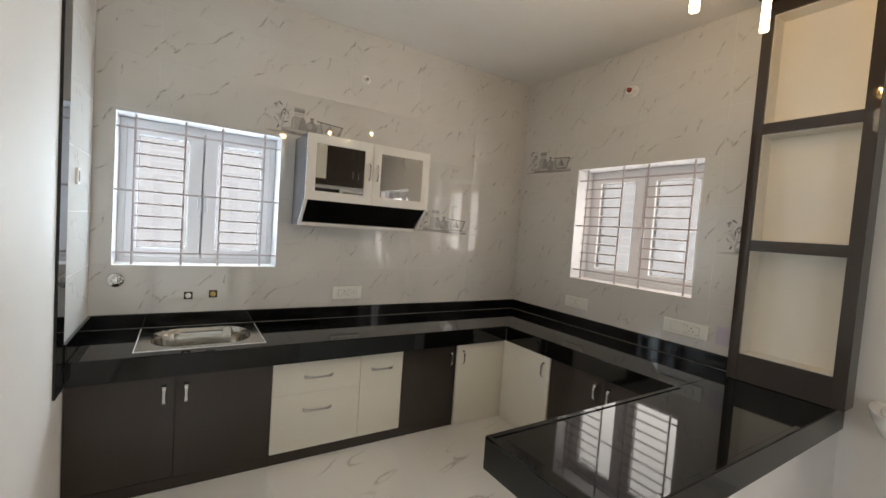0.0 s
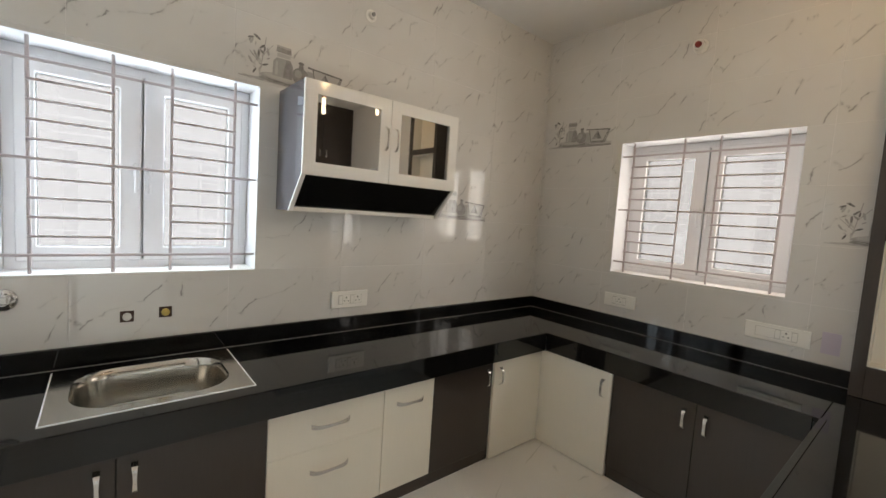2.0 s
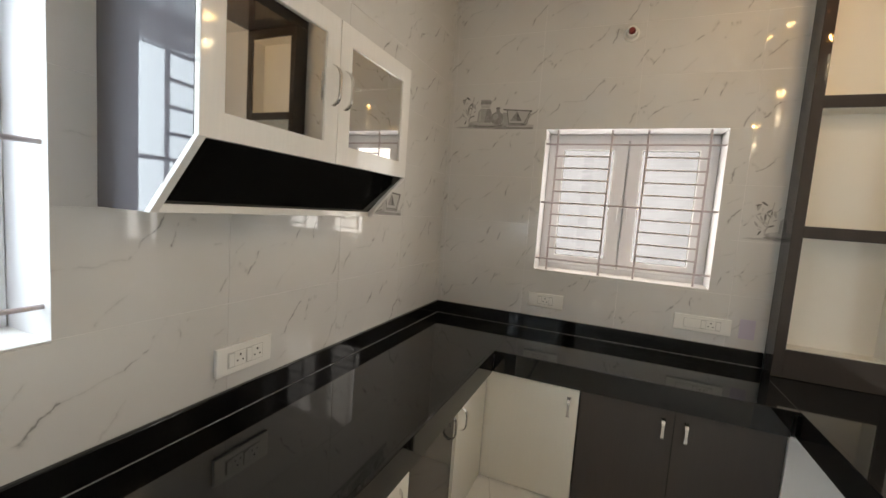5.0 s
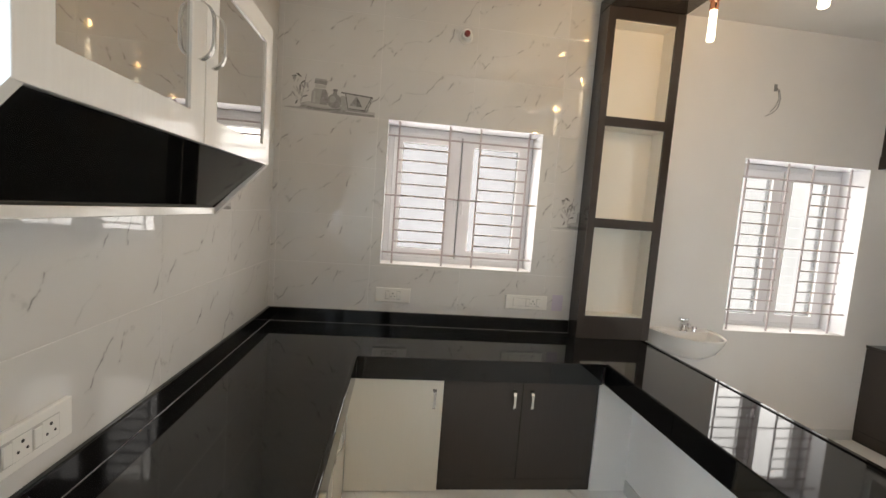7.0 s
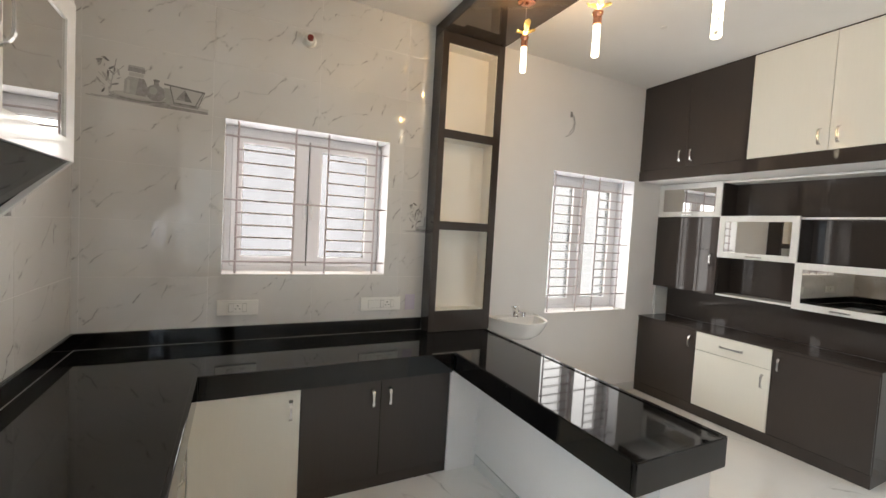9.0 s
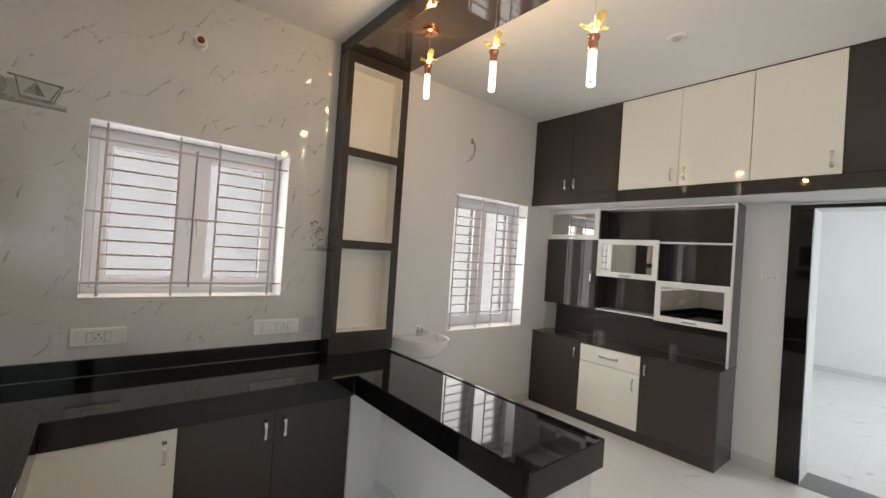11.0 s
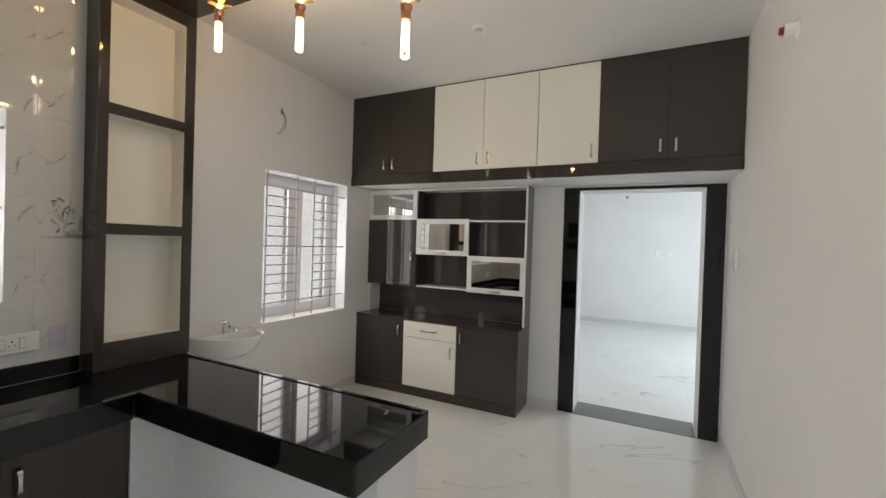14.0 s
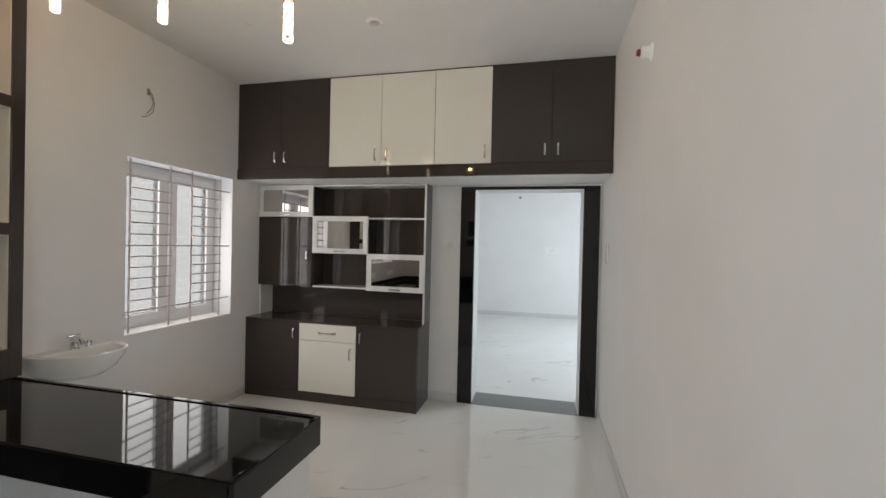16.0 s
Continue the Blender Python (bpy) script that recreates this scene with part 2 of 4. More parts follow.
def glowing(name, color, strength, patchy=0.0, scale=1.0):
    m = bpy.data.materials.new(name)
    m.use_nodes = True
    m.node_tree.nodes.remove(m.node_tree.nodes["Principled BSDF"])
    e = node(m, "ShaderNodeEmission", Strength=strength)
    e.inputs[0].default_value = (*color, 1)
    if patchy:
        cloudy = noise_of(m, place_of(m), scale, 3)
        join(m, mix_of(m, ramp(m, cloudy, [(0.35, (0, 0, 0)), (0.65, (1, 1, 1))]), color, tuple(v * (1 - patchy) for v in color)), e.inputs[0])
    join(m, e.outputs[0], m.node_tree.nodes["Material Output"].inputs[0])
    return m


glare_north = glowing("overcast glare", (0.70, 0.86, 1.0), SKY_GLARE * 1.7, 0.05, 1.5)
glare_east = glowing("hazy daylight", (1.0, 0.975, 0.94), SKY_GLARE * 0.95, 0.22, 1.6)
glare_south = glowing("soft daylight", (1.0, 0.985, 0.97), SKY_GLARE * 0.7, 0.1, 1.3)
tube_glow = glowing("lit crystal tube", (1.0, 0.86, 0.64), TUBE_GLOW, 0.93, 80)
bead_glow = glowing("lit amber bead", (1.0, 0.72, 0.28), TUBE_GLOW * 2.5)


# ---- mesh helpers ----
def box(bm, x0, y0, z0, x1, y1, z1, bevel=0.0):
    made = bmesh.ops.create_cube(bm, size=1.0)["verts"]
    lo, hi = [min(a, b) for a, b in ((x0, x1), (y0, y1), (z0, z1))], [max(a, b) for a, b in ((x0, x1), (y0, y1), (z0, z1))]
    for v in made:
        v.co = Vector([l if c < 0 else h for c, l, h in zip(v.co, lo, hi)])
    if bevel:
        edges = list({e for v in made for e in v.link_edges})
        bmesh.ops.bevel(bm, geom=edges, offset=bevel, segments=2, affect="EDGES", profile=0.5)
    return bm


def boxes(*rows, bevel=0.0):
    bm = bmesh.new()
    for r in rows:
        box(bm, *r, bevel=bevel)
    return bm


def prism(bm, outline, axis, a, b):
    """A flat outline pushed from a to b along an axis; the outline gives the other two coordinates."""
    def at(p, d):
        return {"x": (d, p[0], p[1]), "y": (p[0], d, p[1]), "z": (p[0], p[1], d)}[axis]
    front, back = [[bm.verts.new(at(p, d)) for p in outline] for d in (a, b)]
    n = len(outline)
    bm.faces.new(front)
    bm.faces.new(back[::-1])
    for k in range(n):
        bm.faces.new((front[k], back[k], back[(k + 1) % n], front[(k + 1) % n]))
    bmesh.ops.recalc_face_normals(bm, faces=bm.faces)
    return bm


def loft_rings(bm, rings, close_first=False, close_last=True):
    made = [[bm.verts.new(p) for p in ring] for ring in rings]
    for a, b in zip(made, made[1:]):
        n = len(a)
        for k in range(n):
            bm.faces.new((a[k], a[(k + 1) % n], b[(k + 1) % n], b[k]))
    if close_first:
        bm.faces.new(made[0][::-1])
    if close_last:
        bm.faces.new(made[-1])
    bmesh.ops.recalc_face_normals(bm, faces=bm.faces)
    return bm


def tube(bm, points, radius, sides=10):
    pts = [Vector(p) for p in points]
    rings = []
    side = None
    for k, p in enumerate(pts):
        way = (pts[min(k + 1, len(pts) - 1)] - pts[max(k - 1, 0)]).normalized()
        if side is None:
            side = way.orthogonal().normalized()
        side = (side - way * side.dot(way)).normalized()
        up = way.cross(side)
        r = radius[k] if isinstance(radius, (list, tuple)) else radius
        rings.append([p + r * (math.cos(a) * side + math.sin(a) * up) for a in (2 * math.pi * j / sides for j in range(sides))])
    return loft_rings(bm, rings, True, True)


def turned(bm, profile, centre=(0, 0, 0), sides=28):
    """A turned shape about z: rows of radius and height."""
    cx, cy, cz = centre
    return loft_rings(bm, [[(cx + r * math.cos(a), cy + r * math.sin(a), cz + h) for a in (2 * math.pi * j / sides for j in range(sides))] for r, h in profile], True, True)


def part(name, bm, mat, parent=None, label="", smooth=False):
    data = bpy.data.meshes.new(name)
    bm.to_mesh(data)
    bm.free()
    data.materials.append(mat)
    if smooth:
        for f in data.polygons:
            f.use_smooth = True
        data.set_sharp_from_angle(angle=radians(42))
    ob = new(name, data)
    ob.parent = parent
    return tagged(ob, label)


def thing(name, label, category, at=None, group="", kind=""):
    ob = new(name)
    ob.empty_display_size = 0.05
    if at is not None:
        ob.matrix_basis = at if isinstance(at, Matrix) else Matrix.Translation(at)
    return tagged(ob, label, category, group, kind)


def solid(name, bm, mat, label, category, kind="", group=""):
    return tagged(part(name, bm, mat), label, category, group, kind)


def hollow(rings, bevel=0.0):
    """A closed loop of four-cornered rings: a frame or a slab with an opening, in one piece."""
    bm = bmesh.new()
    loft_rings(bm, rings + rings[:1], False, False)
    bmesh.ops.remove_doubles(bm, verts=bm.verts, dist=1e-6)
    bmesh.ops.recalc_face_normals(bm, faces=bm.faces)
    if bevel:
        edges = [e for e in bm.edges if len(e.link_faces) == 2 and e.calc_face_angle() > 0.5]
        bmesh.ops.bevel(bm, geom=edges, offset=bevel, segments=2, affect="EDGES", profile=0.5)
    return bm


def ring_frame(u0, z0, u1, z1, w, v0, v1, bevel=0.002, left=0.0, right=0.0):
    """An upright frame in u (x), v (y) and z; left, right: its upright members where they are wider than w."""
    wl, wr = left or w, right or w
    def ring(on, v):
        return [(u0 + wl * on, v, z0 + w * on), (u1 - wr * on, v, z0 + w * on), (u1 - wr * on, v, z1 - w * on), (u0 + wl * on, v, z1 - w * on)]
    return hollow([ring(0, v0), ring(1, v0), ring(1, v1), ring(0, v1)], bevel)


# ---- setting: walls, floor, ceiling ----
WINDOWS = {"n": (-0.231, 1.192, 0.737, 2.159), "e": (1.720, 1.209, 2.787, 2.183), "s": (-0.886, 0.853, 0.170, 2.160)}
DOOR = (-0.170, 0.852, 2.125)


def holed(a0, a1, z0, z1, hole):
    h0, hz0, h1, hz1 = hole
    return [(a0, z0, h0, z1), (h1, z0, a1, z1), (h0, z0, h1, hz0), (h0, hz1, h1, z1)]


bm = bmesh.new()
for a0, z0, a1, z1 in holed(WEST - 0.23, EAST + 0.30, 0, CEIL, WINDOWS["n"]):
    box(bm, a0, NORTH + 0.0012, z0, a1, NORTH + 0.30, z1)
wall_n = solid("wall_north", bm, wall_paint, "white plastered wall behind marble tiles", "wall", "structure")
bm = bmesh.new()
for a0, z0, a1, z1 in holed(1.16, NORTH + 0.0012, 0, CEIL, WINDOWS["e"]):
    box(bm, EAST + 0.0012, a0, z0, EAST + 0.30, a1, z1)
for a0, z0, a1, z1 in holed(SOUTH - 0.30, 1.16, 0, CEIL, WINDOWS["s"]):
    box(bm, EAST, a0, z0, EAST + 0.30, a1, z1)
wall_e = solid("wall_east", bm, wall_paint, "white wall, tiled in the kitchen, painted in the dining part", "wall", "structure")
wall_w = solid("wall_west", boxes((WEST - 0.23, SOUTH - 0.30, 0, WEST, 2.85, CEIL), (WEST - 0.23, 2.85, 0, WEST - 0.0012, NORTH + 0.0012, CEIL)), wall_paint,
               "plain white painted wall", "wall", "structure")
solid("wall_south", boxes((DOOR[1], SOUTH - 0.30, 0, EAST, SOUTH, CEIL), (WEST, SOUTH - 0.30, 0, DOOR[0], SOUTH, CEIL),
                                   (DOOR[0], SOUTH - 0.30, DOOR[2], DOOR[1], SOUTH, CEIL)), wall_paint,
               "white painted wall with a wide doorway", "wall", "structure")
floor = solid("floor", boxes((WEST - 0.23, SOUTH - 0.30, -0.12, EAST + 0.30, NORTH + 0.30, -0.002)), grout, "pale grout bed under the marble floor tiles", "floor", "structure")
ceiling = solid("ceiling", boxes((WEST - 0.23, SOUTH - 0.30, CEIL, EAST + 0.30, NORTH + 0.30, CEIL + 0.12)), ceiling_paint, "plain white painted ceiling", "ceiling", "structure")

# the room beyond the doorway
RX0, RX1, RY = -2.6, EAST, -7.0
RS = SOUTH - 0.30
solid("wall_south_room", boxes((RX0 - 0.2, RY - 0.2, 0, RX1 + 0.2, RY, CEIL)), wall_paint, "bright white wall of the next room", "wall", "structure")
solid("wall_east_room", boxes((RX1, RY, 0, RX1 + 0.24, RS - 0.001, CEIL)), wall_paint, "white side wall of the next room", "wall", "structure")
# unseen side wall; its opening is added to hold the room's lamp
bm = bmesh.new()
for a0, z0, a1, z1 in holed(RY, RS, 0, CEIL, (-5.6, 0.6, -3.2, 2.4)):
    box(bm, RX0 - 0.2, a0, z0, RX0, a1, z1)
solid("wall_west_room", bm, wall_paint, "white unseen side wall of the next room with an opening added for its lamp", "wall", "structure")
solid("wall_north_room", boxes((RX0 - 0.2, RS - 0.004, 0, WEST - 0.23, RS + 0.2, CEIL), bevel=0.0), wall_paint, "white wall beside the doorway", "wall", "structure")
solid("ceiling_room", boxes((RX0 - 0.2, RY - 0.2, CEIL, RX1 + 0.2, RS - 0.002, CEIL + 0.12)), ceiling_paint, "white ceiling of the next room", "ceiling", "structure")
solid("floor_room", boxes((RX0 - 0.2, RY - 0.2, -0.12, RX1 + 0.2, RS - 0.002, -0.002)), grout, "pale grout bed of the next room", "floor", "structure")
solid("baseboard_room", boxes((RX0, RY, 0, RX1, RY + 0.012, 0.09), bevel=0.002), skirting, "low grey skirting of the next room", "skirting", "structure")
# lamp added out of view to brighten the next room
lamp = bpy.data.lights.new("room_daylight", "AREA")
lamp.shape, lamp.size, lamp.size_y, lamp.energy, lamp.color = "RECTANGLE", 2.4, 1.8, ROOM_LAMP, (0.78, 0.90, 1.0)
new("room_daylight", lamp).matrix_basis = look((RX0 - 0.1, -4.4, 1.5), (RX1, -4.4, 1.3))

# daylight outside the windows
def backdrop(name, corners, mat):
    bm = bmesh.new()
    bm.faces.new([bm.verts.new(c) for c in corners])
    return solid(name, bm, mat, "pale overcast daylight outside the window", "backdrop", "structure")


for (a0, z0, a1, z1), north, mat in ((WINDOWS["n"], True, glare_north), (WINDOWS["e"], False, glare_east), (WINDOWS["s"], False, glare_south)):
    flat = [(a0, z0), (a1, z0), (a1, z1), (a0, z1)]
    backdrop("backdrop_north" if north else "backdrop_east", [(a, NORTH + 0.297, z) if north else (EAST + 0.297, a, z) for a, z in flat], mat)

# skirting, doorway stone, tile edge strip
solid("baseboard_west", boxes((WEST, SOUTH, 0, WEST + 0.011, 2.70, 0.085), bevel=0.002), skirting, "low pale grey skirting", "skirting", "structure")
solid("baseboard_east", boxes((EAST - 0.011, -1.095, 0, EAST, 0.885, 0.085), bevel=0.002), skirting, "low pale grey skirting", "skirting", "structure")
solid("baseboard_south", boxes((0.995, SOUTH, 0, 1.285, SOUTH + 0.011, 0.085), bevel=0.002), skirting, "low pale grey skirting", "skirting", "structure")
door_frame = thing("door_frame", "polished black granite surround of an open doorway", "door frame", kind="structure")
for x0, x1 in ((-0.315, -0.172), (0.850, 0.992)):
    part("jamb", boxes((x0, SOUTH - 0.02, 0, x1, SOUTH + 0.02, 2.15), bevel=0.003), granite, door_frame)
part("lintel", boxes((-0.1715, SOUTH - 0.02, 2.122, 0.8495, SOUTH + 0.019, 2.15), bevel=0.003), granite, door_frame)
part("threshold", boxes((-0.168, SOUTH - 0.325, -0.02, 0.850, SOUTH + 0.02, 0.004), bevel=0.002), grey_granite, door_frame, "grey granite threshold")
part("edge", boxes((-0.1675, SOUTH - 0.30, 0.0045, -0.160, SOUTH + 0.015, 0.007)), silicone, door_frame, "thin white edge on the threshold")
solid("trim_strip", boxes((WEST, 2.705, APRON, WEST + 0.012, 2.848, CEIL), bevel=0.002), granite, "black granite strip edging the tiled wall", "trim", "structure")


# ---- windows and their grilles ----
def window(name, w, h, at, bars_u, bars_z, shorts, label, glass=pane_glass):
    win = thing(name, label, "window", at, kind="structure")
    f, v0 = 0.045, 0.203
    part("window_frame", ring_frame(0.001, 0.001, w - 0.001, h - 0.001, f, v0, v0 + 0.075, 0.004), upvc, win)
    part("mullion", boxes((w / 2 - 0.048, v0 + 0.03, f - 0.002, w / 2 + 0.048, v0 + 0.07, h - f + 0.002), bevel=0.003), upvc, win)
    for k, (a, b) in enumerate(((f - 0.006, w / 2 - 0.004), (w / 2 + 0.004, w - f + 0.006))):
        wl, wr = (0.086, 0.068) if k else (0.068, 0.086)
        sash = part("sash", ring_frame(a, f - 0.006, b, h - f + 0.006, 0.068, v0 - 0.012, v0 + 0.055, 0.006, wl, wr), upvc, win)
        part("bead", ring_frame(a + wl, f + 0.062, b - wr, h - f - 0.062, 0.004, v0 + 0.004, v0 + 0.018, 0.001), seam_grey, sash, "thin dark glazing bead")
        pane = part("pane", boxes((a + wl - 0.008, v0 + 0.012, f + 0.054, b - wr + 0.008, v0 + 0.017, h - f - 0.054)), glass, sash, "bright obscured pane")
        pane.visible_shadow = False
        watts, tint = SKY_LAMPS[name]
        sky_lamp = bpy.data.lights.new("pane_daylight", "AREA")
        sky_lamp.shape, sky_lamp.size, sky_lamp.size_y, sky_lamp.energy, sky_lamp.color = "RECTANGLE", b - a - 0.164, h - 2 * f - 0.134, watts, tint
        mid = (a + wl + b - wr) / 2
        new("pane_daylight", sky_lamp).matrix_basis = at @ look((mid, v0 + 0.008, h / 2), (mid, v0 - 1.0, h / 2))
        bm = boxes((a + 0.012 if k else b - 0.032, v0 - 0.024, h / 2 - 0.03, a + 0.032 if k else b - 0.012, v0 - 0.012, h / 2 + 0.03), bevel=0.003)
        cx = a + 0.022 if k else b - 0.022
        tube(bm, [(cx, v0 - 0.024, h / 2), (cx, v0 - 0.045, h / 2), (cx, v0 - 0.05, h / 2 - 0.02), (cx, v0 - 0.05, h / 2 - 0.11)], 0.008, 8)
        part("handle", bm, upvc, sash, "white lever handle", True)
    part("window_sill", boxes((0.0, 0.002, 0.0, w, v0 + 0.01, 0.006), bevel=0.002), wall_paint, win)
    grille = thing("window_grille", "mauve grey painted steel security bars in front of a window", "window grille", at, "window grilles")
    v = 0.045
    for u in bars_u:
        part("upright_bar", tube(bmesh.new(), [(u, v, 0.0), (u, v, h)], 0.0072, 8), bar_paint, grille, "", True)
    for z in bars_z:
        part("long_bar", tube(bmesh.new(), [(0.0, v - 0.012, z), (w, v - 0.012, z)], 0.0066, 8), bar_paint, grille, "", True)
    for lo, hi in zip(bars_z, bars_z[1:]):
        for k in range(shorts):
            z = lo + (hi - lo) * (k + 1) / (shorts + 1)
            for a, b in ((bars_u[0], bars_u[1]), (bars_u[2], bars_u[3])):
                part("short_bar", tube(bmesh.new(), [(a - 0.006, v - 0.011, z), (b + 0.006, v - 0.011, z)], 0.0060, 8), bar_paint, grille, "", True)
    # white reveals around the opening
    part("reveal", boxes((-0.002, 0.001, -0.003, 0.0005, v0, h), (w - 0.0005, 0.001, -0.003, w + 0.002, v0, h), (0, 0.001, h - 0.0005, w, v0, h + 0.003)), upvc, win)
    return win


a = WINDOWS["n"]
window("window_1", a[2] - a[0], a[3] - a[1], pose(a[0], NORTH, a[1]), (0.098, 0.368, 0.588, 0.860), (0.085, 0.482, 0.876), 4,
       "white two-leaf casement window above the kitchen sink", pane_glass_warm)
a = WINDOWS["e"]
window("window_2", a[2] - a[0], a[3] - a[1], pose(EAST, a[2], a[1], 0, 0, -90), (0.077, 0.424, 0.640, 0.985), (0.084, 0.478, 0.878), 4,
       "white two-leaf casement window above the worktop", pane_glass_grey)
a = WINDOWS["s"]
window("window_3", a[2] - a[0], a[3] - a[1], pose(EAST, a[2], a[1], 0, 0, -90), (0.065, 0.408, 0.622, 0.950), (0.165, 0.660, 1.178), 5,
       "tall white two-leaf casement window beside the wash basin")

# ---- kitchen: cabinets ----
def pull(length, upright, at, wide=0.012, out=0.028):
    """A bowed strip handle; at: its middle on a front that faces -y."""
    bm = bmesh.new()
    n = 13
    path = []
    for k in range(n):
        s = k / (n - 1)
        path.append(((s - 0.5) * length, out * (1 - abs(2 * s - 1) ** 5)))
    rings = []
    for k, (a, d) in enumerate(path):
        flare = wide * (0.5 + 0.42 * abs(2 * k / (n - 1) - 1) ** 2)
        ring = [(-flare, d), (flare, d), (flare, d + 0.006), (-flare, d + 0.006)]
        rings.append([((c, -e, a) if upright else (a, -e, c)) for c, e in ring])
    loft_rings(bm, rings, True, True)
    bmesh.ops.translate(bm, verts=bm.verts, vec=Vector(at))
    return bm


def front(owner, kind, x0, x1, z0, z1, mat, handle="", turn=None, y=0.0, thick=0.018, label="", metal=None):
    """A door or drawer front facing -y, with its handle: l, r (upright near that edge), c (level in the middle), top or low."""
    board = part(kind, boxes((x0 + 0.0015, y, z0, x1 - 0.0015, y + thick, z1), bevel=0.0015), mat, owner, label)
    if handle:
        metal = metal or nickel
        if handle[0] == "c":
            bm = pull(0.19 if x1 - x0 > 0.5 else 0.17, False, ((x0 + x1) / 2, y, (z0 + z1) / 2 if len(handle) == 1 else z1 - 0.11))
        else:
            x = x0 + 0.052 if handle[0] == "l" else x1 - 0.052
            z = z1 - 0.105 if handle[1] == "t" else z0 + 0.10
            bm = pull(0.115, True, (x, y, z))
        part("handle", bm, metal, board, "bowed satin nickel handle")
    return board


def base_unit(label, at, x0, x1, depth, z1=APRON - 0.006, kick=0.068):
    unit = thing("base_cabinet", label, "kitchen cabinet", at, "fitted kitchen cabinets")
    part("body", boxes((x0, 0.02, kick + 0.002, x1, depth, z1)), gap_dark, unit)
    part("kick_board", boxes((x0, 0.006, 0.0, x1, 0.024, kick), bevel=0.001), brown, unit)
    return unit


N_AT = pose(0, CAB_N, 0)
E_AT = pose(CAB_E, 0, 0, 0, 0, -90)      # local x runs along -y
Z0, Z1 = 0.072, APRON - 0.006
DEEP = NORTH - CAB_N - 0.004
u = base_unit("dark brown laminate sink cabinet with two closed doors", N_AT, WEST + 0.002, 0.645, 0.04)
front(u, "door", WEST + 0.001, 0.137, Z0, Z1, brown, "rt")
front(u, "door", 0.137, 0.645, Z0, Z1, brown, "lt")
u = base_unit("cream laminate cabinet with two wide closed drawers", N_AT, 0.645, 1.222, DEEP)
front(u, "drawer", 0.645, 1.222, 0.4445, Z1, cream, "c")
front(u, "drawer", 0.645, 1.222, Z0, 0.4430, cream, "ch")
u = base_unit("narrow cream laminate pull-out cabinet", N_AT, 1.222, 1.549, DEEP)
front(u, "pull_out", 1.222, 1.549, Z0, Z1, cream, "ch")
u = base_unit("dark brown laminate cabinet with one closed door", N_AT, 1.549, 2.020, DEEP)
front(u, "door", 1.549, 2.020, Z0, Z1, brown, "rt")
u = base_unit("cream laminate corner cabinet with two doors down to the floor", N_AT, 2.020, CAB_E - 0.03, DEEP)
front(u, "door", 2.022, CAB_E - 0.012, 0.006, Z1, cream, "lt", y=-0.016)
other = thing("base_cabinet", "cream laminate corner cabinet door beside the inner corner", "kitchen cabinet", E_AT, "fitted kitchen cabinets")
part("body", boxes((-CAB_N + 0.03, 0.02, 0.07, -2.367, 0.58, Z1)), gap_dark, other)
front(other, "door", -CAB_N + 0.0165, -2.367, 0.006, Z1, cream, "rt", y=-0.016)
u = base_unit("dark brown laminate cabinet with two closed doors", E_AT, -2.365, -1.445, 0.60)
front(u, "door", -2.365, -1.906, Z0, Z1, brown, "rt")
front(u, "door", -1.906, -1.447, Z0, Z1, brown, "lt")

# low wall that carries the peninsula
solid("wall_peninsula", boxes((1.190, 0.905, 0, EAST, 1.225, 0.769), (CAB_E - 0.004, 1.225, 0, EAST, 1.443, 0.66)), wall_paint, "white plastered low wall under the peninsula worktop", "wall", "structure")
solid("baseboard_peninsula", boxes((1.190, 1.225, 0, CAB_E - 0.02, 1.236, 0.08), bevel=0.002), skirting, "low grey skirting at the peninsula", "skirting", "structure")

# ---- kitchen: granite worktop ----
top = thing("kitchen_worktop", "polished black granite U-shaped worktop with deep apron", "worktop")
HX0, HX1, HY0, HY1 = 0.002, 0.538, 2.984, 3.407
B = 0.0045
def level(x0, y0, x1, y1, z):
    return [(x0, y0, z), (x1, y0, z), (x1, y1, z), (x0, y1, z)]


slab = hollow([level(WEST, CNT_N, EAST, NORTH, TOP), level(HX0, HY0, HX1, HY1, TOP), level(HX0, HY0, HX1, HY1, TOP - 0.02), level(WEST, CNT_N, EAST, NORTH, TOP - 0.02)])
part("slab", slab, granite, top)
part("slab", boxes((CNT_E, PEN_N + 0.0005, TOP - 0.02, EAST, CNT_N - 0.0005, TOP)), granite, top)
part("slab", boxes((PEN_W, PEN_S, TOP - 0.02, EAST, PEN_N, TOP), bevel=B), granite, top)
part("apron", boxes((WEST + 0.012, CNT_N - 0.001, APRON, CNT_E - 0.001, CNT_N + 0.02, TOP + 0.001), bevel=B), granite, top)
part("apron", boxes((CNT_E - 0.001, PEN_N + 0.02, APRON, CNT_E + 0.02, CNT_N - 0.001, TOP + 0.001), bevel=B), granite, top)
part("apron", boxes((PEN_W + 0.02, PEN_N - 0.02, APRON, CNT_E + 0.02, PEN_N + 0.001, TOP + 0.001), bevel=B), granite, top)
part("apron", boxes((PEN_W - 0.001, PEN_S - 0.001, APRON, PEN_W + 0.02, PEN_N + 0.001, TOP + 0.001), bevel=B), granite, top)
part("apron", boxes((PEN_W + 0.02, PEN_S - 0.001, APRON, EAST - 0.002, PEN_S + 0.02, TOP + 0.001), bevel=B), granite, top)
